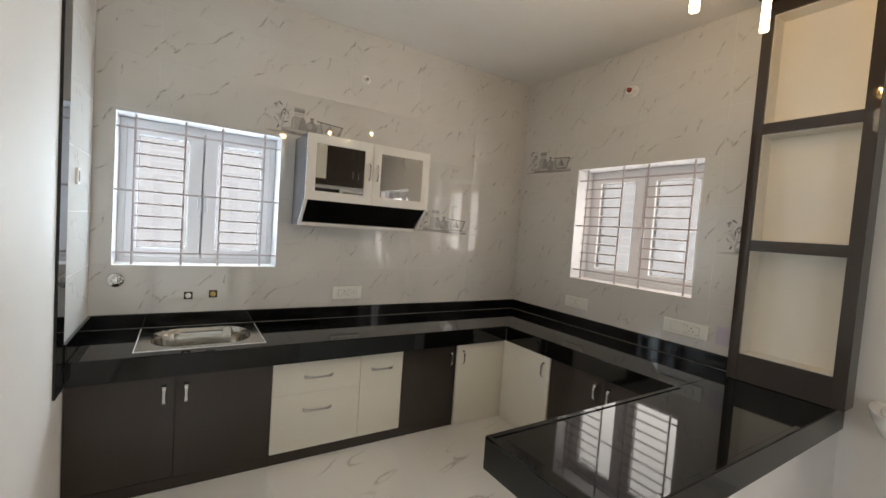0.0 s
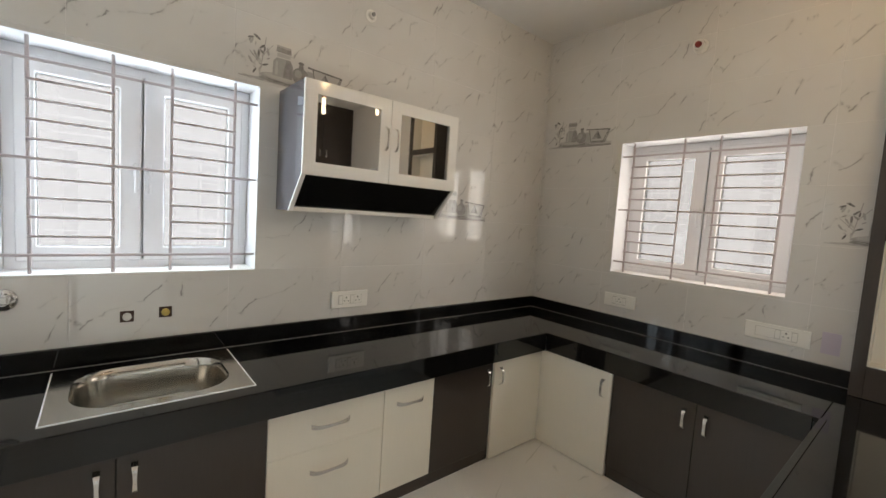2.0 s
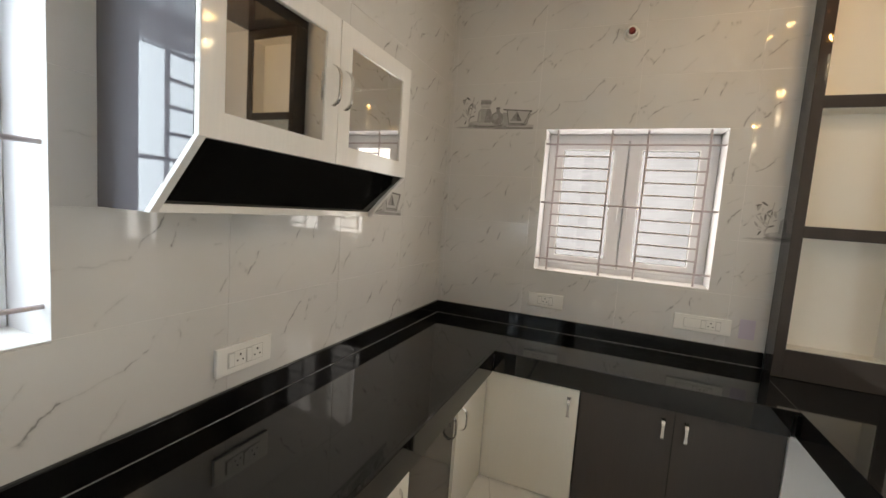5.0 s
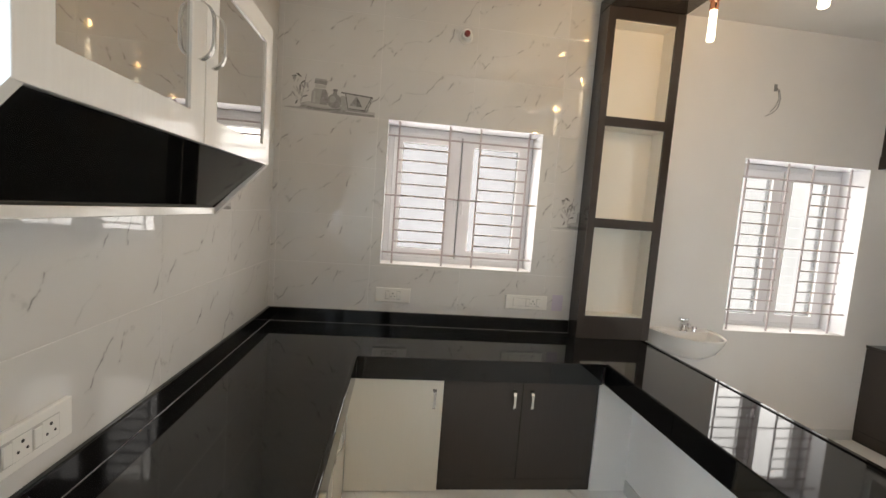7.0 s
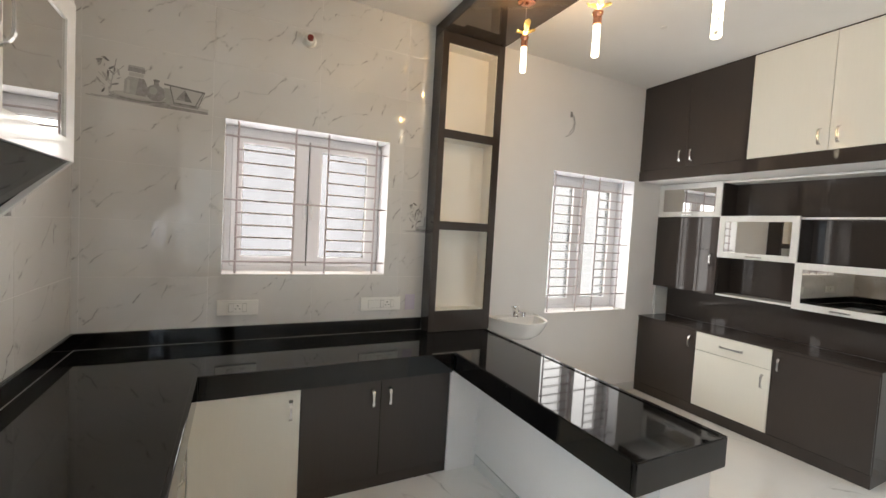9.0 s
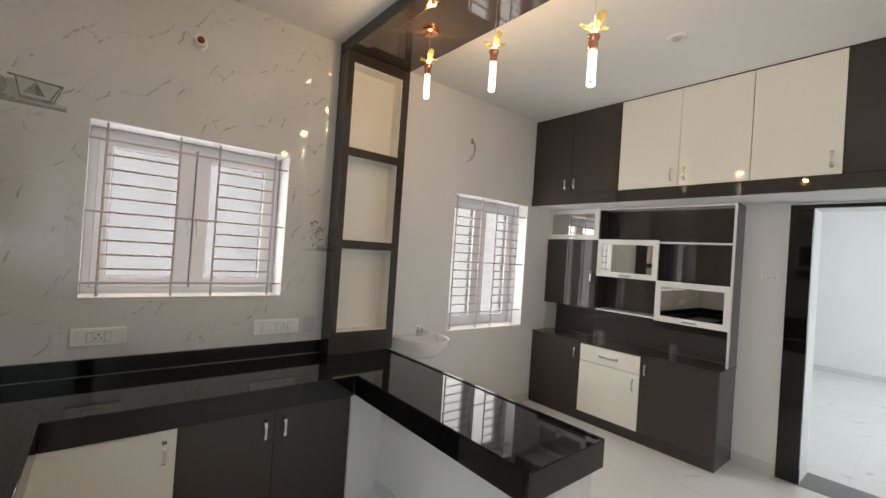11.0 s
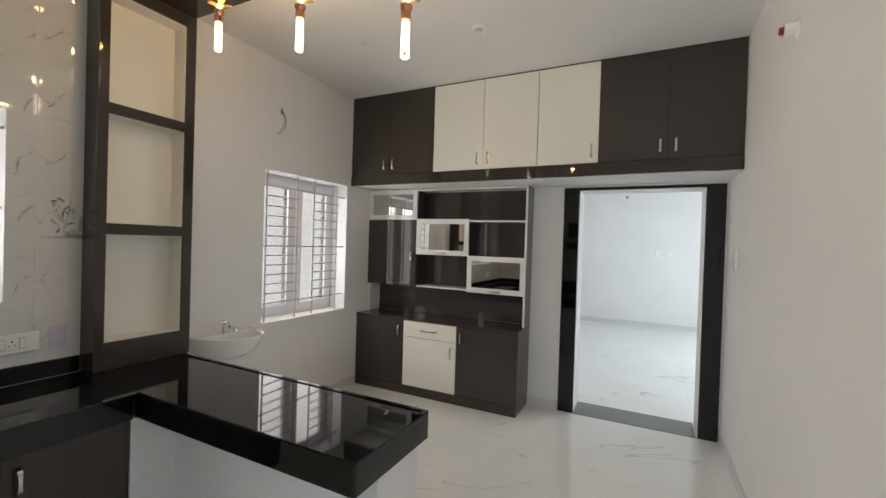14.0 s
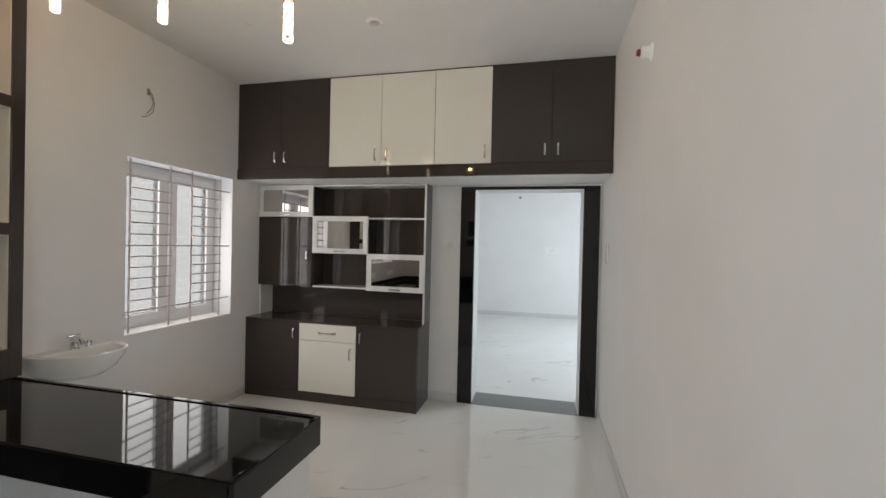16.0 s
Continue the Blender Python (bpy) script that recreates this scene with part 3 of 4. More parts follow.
# raised drip edges of the peninsula
part("rim", boxes((PEN_W + 0.02, PEN_N - 0.022, TOP + 0.0012, CNT_E + 0.004, PEN_N, TOP + 0.005), bevel=0.0018), granite, top)
part("rim", boxes((PEN_W, PEN_S, TOP + 0.0012, PEN_W + 0.0195, PEN_N, TOP + 0.005), bevel=0.0018), granite, top)
part("rim", boxes((PEN_W + 0.02, PEN_S + 0.0, TOP + 0.0012, 2.985, PEN_S + 0.022, TOP + 0.006), bevel=0.002), granite, top)
for name, row in (("upstand", (WEST + 0.02, NORTH - 0.020, TOP + 0.0005, EAST, NORTH, 0.882)), ("upstand", (EAST - 0.020, 1.408, TOP + 0.0005, EAST, NORTH - 0.0205, 0.882)),
                  ("upstand", (WEST, CNT_N + 0.002, TOP + 0.0005, WEST + 0.020, NORTH, 0.882))):
    part(name, boxes(row, bevel=B), granite, top)


part("bead", boxes((WEST + 0.02, NORTH - 0.0225, TOP, EAST - 0.0205, NORTH - 0.0202, TOP + 0.0022), (EAST - 0.0225, 1.408, TOP, EAST - 0.0202, NORTH - 0.0225, TOP + 0.0022)), seam_grey, top, "thin grey joint bead")


def rounded(x0, y0, x1, y1, r, z, steps=10):
    pts = []
    for cx, cy, a0 in ((x1 - r, y1 - r, 0), (x0 + r, y1 - r, 90), (x0 + r, y0 + r, 180), (x1 - r, y0 + r, 270)):
        for k in range(steps + 1):
            a = radians(a0 + 90 * k / steps)
            pts.append((cx + r * math.cos(a), cy + r * math.sin(a), z))
    return pts


sink = thing("kitchen_sink", "brushed stainless steel single bowl sink set in black granite", "sink")
bm = bmesh.new()
loft_rings(bm, [rounded(-0.060, 2.938, 0.597, 3.448, 0.004, TOP + 0.0015), rounded(-0.059, 2.939, 0.596, 3.447, 0.004, TOP + 0.004),
                rounded(0.004, 2.985, 0.536, 3.405, 0.150, TOP + 0.004), rounded(0.012, 2.993, 0.528, 3.397, 0.143, TOP - 0.004),
                rounded(0.018, 3.000, 0.522, 3.390, 0.138, TOP - 0.03), rounded(0.036, 3.014, 0.504, 3.376, 0.126, TOP - 0.150),
                rounded(0.065, 3.040, 0.475, 3.350, 0.105, TOP - 0.172), rounded(0.13, 3.09, 0.41, 3.30, 0.07, TOP - 0.175)])
part("bowl", bm, steel, sink, "", True)
part("bead", boxes((-0.064, 2.933, TOP, 0.601, 2.939, TOP + 0.0035), (-0.064, 2.939, TOP, -0.059, 3.452, TOP + 0.0035), (0.596, 2.939, TOP, 0.601, 3.452, TOP + 0.0035)), silicone, sink, "thin white silicone bead")
part("drain", turned(bmesh.new(), [(0.001, 0.001), (0.020, 0.002), (0.042, 0.004), (0.045, 0.001), (0.045, 0.0)], (0.275, 3.19, TOP - 0.174)), chrome, sink, "chrome drain ring", True)


# ---- kitchen: wall fittings ----
def socket_plate(at, w, h, holes, label):
    plate = thing("switch_socket_plate", label, "socket", at, "ivory switch plates")
    part("plate", boxes((-w / 2, -0.016, -h / 2, w / 2, 0, h / 2), bevel=0.004), plastic, plate)
    wide = {"s": 0.0245, "o": 0.053, "b": 0.093}
    total = sum(wide[k] for k in holes)
    x = -total / 2 + 0.001
    part("seam", boxes((x - 0.003, -0.0168, -0.029, -x + 0.002, -0.0155, 0.029)), plate_seam, plate, "grey seam round the modules")
    for kind in holes:
        if kind == "s":
            part("rocker", boxes((x, -0.022, -0.024, x + 0.022, -0.0165, 0.024), bevel=0.002), plastic, plate)
            x += 0.0245
        elif kind == "o":
            part("outlet", boxes((x, -0.019, -0.027, x + 0.05, -0.0165, 0.027), bevel=0.001), plastic, plate)
            bm = bmesh.new()
            for dx, dz, r in ((0.025, 0.013, 0.0045), (0.013, -0.008, 0.0035), (0.037, -0.008, 0.0035)):
                tube(bm, [(x + dx, -0.0197, dz), (x + dx, -0.0180, dz)], r, 10)
            part("socket_hole", bm, plastic_dark, plate, "dark round holes")
            x += 0.053
        else:
            part("blank", boxes((x, -0.019, -0.027, x + 0.09, -0.0165, 0.027), bevel=0.001), plastic, plate)
            x += 0.093
    return plate


socket_plate(pose(1.303, NORTH, 0.992), 0.245, 0.105, "soso", "ivory socket plate on the tiles above the worktop")
socket_plate(pose(EAST, 2.685, 1.001, 0, 0, -90), 0.240, 0.098, "sos", "ivory socket plate on the tiles above the worktop")
socket_plate(pose(EAST, 1.735, 0.998, 0, 0, -90), 0.305, 0.100, "bsos", "wide ivory socket plate on the tiles below a window")
socket_plate(pose(1.100, SOUTH, 1.575, 0, 0, 180), 0.135, 0.072, "so", "small ivory switch plate beside the doorway")
socket_plate(pose(WEST, -1.10, 1.526, 0, 0, 90) @ pose(0, 0, 0, 0, 90, 0), 0.160, 0.075, "so", "upright ivory switch plate on the painted wall")
socket_plate(pose(-0.04, RY, 1.51, 0, 0, 180), 0.32, 0.15, "ssss", "large ivory switch plate on the far wall")
solid("wall_card", boxes((EAST - 0.003, 1.462, 0.944, EAST, 1.54, 1.062)), lilac, "small lilac film square stuck on the tiles", "sticker")
part_w = thing("wall_point", "small open white box on the tiled side wall", "wall box")
part("box", boxes((WEST, 3.062, 1.665, WEST + 0.012, 3.105, 1.75), bevel=0.002), plastic, part_w)
part("opening", boxes((WEST + 0.012, 3.075, 1.68, WEST + 0.014, 3.095, 1.735)), plastic_dark, part_w, "dark opening")

valve = thing("wall_valve", "round chrome concealed valve cover on the tiles", "valve", pose(-0.206, NORTH, 1.101, 90))
part("cover", turned(bmesh.new(), [(0.046, 0.0), (0.046, 0.004), (0.040, 0.011), (0.024, 0.014), (0.022, 0.020), (0.001, 0.021)]), chrome, valve, "", True)
part("knob", boxes((-0.016, -0.016, 0.02, 0.016, 0.016, 0.028), bevel=0.004), chrome, valve)
for x, z, mat in ((0.188, 0.994, silicone), (0.336, 1.002, brass_yellow)):
    inlet = thing("water_inlet", "square dark cut-out in the tiles with a plugged pipe", "water inlet", group="capped water inlets")
    part("cut_out", boxes((x - 0.026, NORTH - 0.001, z - 0.026, x + 0.026, NORTH + 0.008, z + 0.026)), broken_brick, inlet, "dark broken brick")
    part("plug", turned(bmesh.new(), [(0.017, 0.0), (0.017, 0.012), (0.009, 0.013), (0.008, 0.018), (0.001, 0.018)]), mat, inlet, "plastic pipe plug", True).matrix_basis = pose(x, NORTH, z, 90)


def pipe_stub(at, label):
    stub = thing("pipe_stub", label, "pipe end", at, "capped pipe ends")
    part("collar", turned(bmesh.new(), [(0.046, 0.0), (0.046, 0.006), (0.034, 0.012), (0.032, 0.056), (0.022, 0.056), (0.021, 0.03), (0.001, 0.03)]), plastic, stub, "", True)
    part("cap", turned(bmesh.new(), [(0.019, 0.031), (0.018, 0.066), (0.015, 0.072), (0.001, 0.072)]), red_cap, stub, "dull red cap", True)
    return stub


pipe_stub(pose(EAST, 2.312, 2.765, 0, -90, 0), "white pipe end with red cap on the tiled wall")
pipe_stub(pose(WEST, 0.163, 2.617, 0, 90, 0), "white pipe end with red cap on the painted wall")
stub = thing("pipe_stub", "small grey capped pipe end on the tiled wall", "pipe end", pose(1.358, NORTH, 2.728, 90), "capped pipe ends")
part("collar", turned(bmesh.new(), [(0.036, 0.0), (0.036, 0.004), (0.022, 0.007), (0.020, 0.03), (0.001, 0.031)]), plastic, stub, "", True)
part("cap", turned(bmesh.new(), [(0.012, 0.031), (0.012, 0.038), (0.001, 0.039)]), wire_grey, stub, "grey centre", True)
stub = thing("pipe_stub", "tiny capped pipe end on the far wall", "pipe end", pose(0.687, RY, 2.69, -90), "capped pipe ends")
part("collar", turned(bmesh.new(), [(0.030, 0.0), (0.030, 0.02), (0.001, 0.021)]), wire_grey, stub, "", True)

cable = thing("wall_cable", "loose grey cable hanging from a wall hole", "cable")
part("hole", boxes((EAST - 0.001, -0.004, 2.655, EAST + 0.004, 0.022, 2.705)), wire_grey, cable)
part("wire", tube(bmesh.new(), [(EAST - 0.002, 0.009, 2.685), (EAST - 0.02, -0.006, 2.66), (EAST - 0.022, -0.022, 2.60), (EAST - 0.02, -0.01, 2.53), (EAST - 0.018, 0.03, 2.49), (EAST - 0.015, 0.075, 2.468)], 0.0028, 6), wire_grey, cable, "", True)
part("wire", tube(bmesh.new(), [(EAST - 0.002, 0.012, 2.685), (EAST - 0.02, 0.0, 2.65), (EAST - 0.02, -0.012, 2.60), (EAST - 0.018, 0.002, 2.55), (EAST - 0.016, 0.04, 2.50)], 0.0025, 6), wire_grey, cable, "", True)

# ---- hood cabinet on the north wall ----
hood = thing("hood_cabinet", "white hood cabinet with two mirrored doors and slanted black glass", "wall cabinet")
HX, HW, HF = 0.836, 1.796, 3.140
HT, HD, HB, HY = 2.158, 1.706, 1.527, 3.305      # top, door foot, underside, front of the lower lip
side = [(NORTH, HT), (HF + 0.019, HT), (HF + 0.019, HD + 0.004), (HY + 0.022, HB), (NORTH, HB)]
for x in (HX, HW - 0.018):
    part("side_panel", prism(bmesh.new(), side, "x", x, x + 0.018), grey_side, hood, "grey gloss side panel")
part("top_panel", boxes((HX + 0.018, HF + 0.019, HT - 0.018, HW - 0.018, NORTH, HT)), white_gloss, hood)
part("bottom_panel", boxes((HX + 0.018, HY + 0.032, HB, HW - 0.018, NORTH, HB + 0.015)), white_gloss, hood)
part("body", boxes((HX + 0.018, HF + 0.05, HD - 0.004, HW - 0.018, NORTH, HT - 0.018)), gap_dark, hood)
edge = [(HF + 0.001, HD + 0.002), (HF + 0.0185, HD + 0.002), (HY + 0.0215, HB - 0.001), (HY, HB - 0.001)]
for x in (HX - 0.001, HW - 0.019):
    part("edge_strip", prism(bmesh.new(), edge, "x", x, x + 0.02), white_gloss, hood, "white slanting edge")
part("lip", boxes((HX + 0.019, HY, HB - 0.001, HW - 0.019, HY + 0.032, HB + 0.022), bevel=0.002), white_gloss, hood, "white lower lip")
part("glass_panel", prism(bmesh.new(), [(HF + 0.012, HD - 0.002), (HF + 0.018, HD - 0.002), (HY + 0.016, HB + 0.0225), (HY + 0.006, HB + 0.0225)], "x", HX + 0.019, HW - 0.019), black_glass, hood, "slanted black glass")
for x0, x1, at in ((HX, 1.315, 1.285), (1.317, HW, 1.347)):
    door = part("door", ring_frame(x0, HD, x1, HT, 0.064, HF, HF + 0.018, 0.002), white_gloss, hood)
    part("pane", boxes((x0 + 0.062, HF + 0.006, HD + 0.062, x1 - 0.062, HF + 0.010, HT - 0.062)), mirror, door, "tinted mirror pane")
    part("handle", pull(0.125, True, (at, HF, 1.945), 0.008, 0.026), nickel, door, "bowed satin nickel handle")


# ---- printed tiles ----
def printed(at):
    """Grey still life printed on one tile: a sprig, a jar on a dish, a flask, a basket with a cone. Local x along the wall, z up, facing -y."""
    tile = thing("tile_print", "grey still life of jar and basket printed on tile", "printed tile", at, "printed tiles")
    lift = [0.0003]

    def flat(name, pts, mat):
        lift[0] += 0.00006
        part(name, prism(bmesh.new(), pts, "y", -lift[0], 0.0004), mat, tile)

    def round_of(x, z, rx, rz, turn=0.0, n=20):
        c, s = math.cos(turn), math.sin(turn)
        return [(x + rx * math.cos(a) * c - rz * math.sin(a) * s, z + rx * math.cos(a) * s + rz * math.sin(a) * c) for a in (2 * math.pi * k / n for k in range(n))]

    def bar(name, x0, z0, x1, z1, w, mat):
        d = math.hypot(x1 - x0, z1 - z0)
        a, b = -(z1 - z0) / d * w / 2, (x1 - x0) / d * w / 2
        flat(name, [(x0 - a, z0 - b), (x1 - a, z1 - b), (x1 + a, z1 + b), (x0 + a, z0 + b)], mat)

    flat("shelf_shade", [(0.02, 0.016), (0.30, 0.006), (0.60, 0.004), (0.60, 0.034), (0.44, 0.046), (0.20, 0.040)], print_pale)
    flat("shelf_shade", [(0.30, 0.006), (0.60, 0.003), (0.595, 0.018), (0.36, 0.024)], print_grey)
    flat("dish_shadow", round_of(0.265, 0.030, 0.150, 0.017), print_grey)
    flat("dish", round_of(0.260, 0.046, 0.140, 0.024), print_mid)
    flat("dish_rim", round_of(0.260, 0.052, 0.120, 0.015), print_pale)
    flat("dish_edge", [(0.125, 0.040), (0.19, 0.026), (0.27, 0.021), (0.35, 0.027), (0.398, 0.042), (0.35, 0.033), (0.27, 0.027), (0.19, 0.032)], print_dark)
    flat("jar", [(0.185, 0.056), (0.29, 0.052), (0.292, 0.12), (0.278, 0.150), (0.206, 0.152), (0.188, 0.13)], print_mid)
    flat("jar_shade", [(0.240, 0.054), (0.29, 0.052), (0.292, 0.12), (0.278, 0.150), (0.255, 0.150), (0.246, 0.10)], print_grey)
    flat("jar_light", [(0.196, 0.062), (0.212, 0.061), (0.212, 0.130), (0.202, 0.134)], print_pale)
    flat("jar_neck", [(0.208, 0.157), (0.276, 0.156), (0.276, 0.176), (0.208, 0.178)], print_pale)
    flat("jar_lid", [(0.202, 0.182), (0.282, 0.180), (0.280, 0.212), (0.206, 0.214)], print_grey)
    flat("jar_lid_top", [(0.206, 0.206), (0.280, 0.204), (0.278, 0.214), (0.208, 0.216)], print_mid)
    flat("flask", round_of(0.335, 0.082, 0.048, 0.046), print_grey)
    flat("flask_light", round_of(0.322, 0.094, 0.020, 0.022), print_mid)
    flat("flask_neck", [(0.322, 0.122), (0.352, 0.120), (0.348, 0.144), (0.326, 0.146)], print_grey)
    flat("flask_stopper", round_of(0.337, 0.152, 0.016, 0.008), print_dark)
    flat("bowl", [(0.385, 0.030), (0.450, 0.026), (0.480, 0.116), (0.372, 0.122)], print_mid)
    flat("basket", [(0.425, 0.034), (0.545, 0.030), (0.572, 0.128), (0.40, 0.140)], print_pale)
    flat("cone", [(0.432, 0.064), (0.515, 0.060), (0.476, 0.128)], print_grey)
    flat("cone_shade", [(0.478, 0.062), (0.515, 0.060), (0.476, 0.128)], print_dark)
    flat("basket_base", [(0.425, 0.030), (0.545, 0.026), (0.55, 0.044), (0.42, 0.048)], print_grey)
    for x0, z0, x1, z1, w in ((0.375, 0.142, 0.580, 0.128, 0.009), (0.572, 0.130, 0.528, 0.034, 0.006), (0.578, 0.128, 0.545, 0.032, 0.005), (0.402, 0.140, 0.425, 0.036, 0.006), (0.43, 0.044, 0.54, 0.040, 0.005)):
        bar("basket_wire", x0, z0, x1, z1, w, print_dark)
    rng = random.Random(3)
    bar("stem", 0.120, 0.040, 0.150, 0.235, 0.004, print_mid)
    bar("stem", 0.128, 0.090, 0.070, 0.150, 0.003, print_mid)
    bar("stem", 0.140, 0.150, 0.185, 0.205, 0.003, print_mid)
    for k in range(22):
        x, z, s = 0.125 + rng.uniform(-0.055, 0.050), 0.055 + k * 0.0085, rng.uniform(0.005, 0.011)
        flat("leaf", round_of(x, z, s * 1.9, s * 0.55, rng.uniform(0.2, 2.6), 8), rng.choice((print_grey, print_mid, print_mid, print_pale, print_dark)))
    for k in range(5):
        bar("fallen_stalk", 0.02 + 0.02 * k, 0.020 + 0.004 * (k % 2), 0.08 + 0.02 * k, 0.014 + 0.006 * (k % 3), 0.003, print_mid)
    return tile


printed(pose(0.61, NORTH, ROWS_Z[5]))
printed(pose(1.86, NORTH, ROWS_Z[3]))
printed(pose(EAST, 3.48, ROWS_Z[5], 0, 0, -90))
printed(pose(EAST, 1.605, ROWS_Z[3], 0, 0, -90))

# ---- niche column and ceiling panel ----
column = thing("niche_column", "dark brown laminate display column with three cream niches on the worktop", "display shelf")
CN, CS, PANEL = 1.402, 0.862, 3.02
N_IN, S_IN = 1.350, 0.920
part("stile", boxes((SHELF, N_IN, TOP + 0.002, EAST, CN, PANEL), bevel=0.002), brown, column)
part("stile", boxes((SHELF, CS, TOP + 0.002, EAST, S_IN, PANEL), bevel=0.002), brown, column)
for z0, z1 in ((TOP + 0.002, 0.952), (1.570, 1.634), (2.254, 2.316), (2.943, PANEL)):
    part("rail", boxes((SHELF + 0.001, S_IN, z0, EAST, N_IN, z1), bevel=0.001), brown, column)
for z0, z1 in ((0.952, 1.570), (1.634, 2.254), (2.316, 2.943)):
    niche = part("niche_lining", boxes((EAST - 0.012, S_IN, z0, EAST - 0.004, N_IN, z1), (SHELF + 0.016, S_IN, z0, EAST - 0.012, S_IN + 0.006, z1), (SHELF + 0.016, N_IN - 0.006, z0, EAST - 0.012, N_IN, z1),
                                       (SHELF + 0.016, S_IN + 0.006, z0, EAST - 0.012, N_IN - 0.006, z0 + 0.006), (SHELF + 0.016, S_IN + 0.006, z1 - 0.006, EAST - 0.012, N_IN - 0.006, z1)), niche_white, column, "cream niche lining")
panel = thing("ceiling_panel", "dark brown glossy laminate panel on the ceiling above the peninsula", "ceiling panel")
PX0 = 0.90
part("board", boxes((PX0, CS, PANEL + 0.004, EAST, CN, CEIL)), brown, panel)
part("edge_strip", boxes((PX0, CN - 0.10, PANEL - 0.008, SHELF - 0.001, CN, PANEL + 0.0035), bevel=0.002), brown, panel)


# ---- pendant lamps ----
def pendant(x, y, bottom):
    lamp_thing = thing("pendant_lamp", "lit crystal tube pendant with amber petals and copper cap", "pendant lamp", (x, y, bottom), "pendants above the peninsula")
    drop = PANEL + 0.004 - bottom
    part("canopy", turned(bmesh.new(), [(0.055, drop), (0.055, drop - 0.022), (0.050, drop - 0.026), (0.012, drop - 0.028), (0.010, drop - 0.04), (0.001, drop - 0.04)]), copper, lamp_thing, "copper ceiling canopy", True)
    part("cord", tube(bmesh.new(), [(0, 0, 0.25), (0, 0, drop - 0.03)], 0.0014, 6), wire_grey, lamp_thing)
    glass_tube = part("tube", turned(bmesh.new(), [(0.001, 0.004), (0.0165, 0.0), (0.0190, 0.003), (0.0175, 0.150), (0.001, 0.156)], sides=20), tube_glow, lamp_thing, "glowing bubbled crystal tube", True)
    glass_tube.visible_shadow = False
    light = bpy.data.lights.new("pendant_light", "POINT")
    light.energy, light.color, light.shadow_soft_size = PENDANT_LAMP, (1.0, 0.62, 0.28), 0.026
    new("pendant_light", light).matrix_basis = Matrix.Translation((x, y, bottom + 0.268))
    light = bpy.data.lights.new("tube_light", "POINT")
    light.energy, light.color, light.shadow_soft_size = PENDANT_LAMP * 0.6, (1.0, 0.74, 0.44), 0.015
    new("tube_light", light).matrix_basis = Matrix.Translation((x, y, bottom + 0.08))
    part("socket", turned(bmesh.new(), [(0.020, 0.155), (0.021, 0.185), (0.018, 0.188), (0.020, 0.195), (0.026, 0.205), (0.026, 0.217), (0.014, 0.226), (0.001, 0.227)]), copper, lamp_thing, "copper socket", True)
    part("led_bead", turned(bmesh.new(), [(0.001, 0.226), (0.011, 0.230), (0.013, 0.240), (0.009, 0.250), (0.001, 0.254)], sides=14), bead_glow, lamp_thing, "glowing centre of the petals", True)
    for k in range(5):
        a = 2 * math.pi * k / 5 + 0.3
        bm = bmesh.new()
        lift_up = (0.020, -0.012, 0.034, 0.004, 0.026)[k]
        up = [(0.008, 0.232, 0.005), (0.020, 0.240 + lift_up * 0.3, 0.012), (0.034, 0.246 + lift_up * 0.7, 0.0195), (0.048, 0.249 + lift_up * 1.1, 0.0200), (0.058, 0.249 + lift_up * 1.3, 0.013), (0.062, 0.248 + lift_up * 1.35, 0.004)]
        rings = []
        for r, h, w in up:
            ring = []
            for j in range(8):
                b = 2 * math.pi * j / 8
                side_d, lift = w * math.cos(b), 0.004 * math.sin(b)
                ring.append((r * math.cos(a) - side_d * math.sin(a), r * math.sin(a) + side_d * math.cos(a), h + lift))
            rings.append(ring)
        loft_rings(bm, rings, True, True)
        part("petal", bm, petal_glass, lamp_thing, "amber crystal petal", True)
    return lamp_thing


for x, z in ((2.365, 2.577), (1.770, 2.469), (1.177, 2.335)):
    pendant(x, 1.14, z)

spot = thing("ceiling_spot", "small round unlit ceiling light with a chrome centre", "ceiling light", pose(1.364, -0.125, CEIL, 180))
part("ring", turned(bmesh.new(), [(0.060, 0.0), (0.060, 0.008), (0.050, 0.016), (0.034, 0.012), (0.032, 0.004), (0.001, 0.004)]), plastic, spot, "", True)
part("centre", turned(bmesh.new(), [(0.026, 0.005), (0.024, 0.018), (0.001, 0.020)]), chrome, spot, "", True)
cap = thing("ceiling_point", "small capped wiring point on the ceiling", "ceiling point", pose(2.25, 0.02, CEIL, 180))
part("cap", turned(bmesh.new(), [(0.022, 0.0), (0.020, 0.006), (0.001, 0.007)]), plastic, cap, "", True)

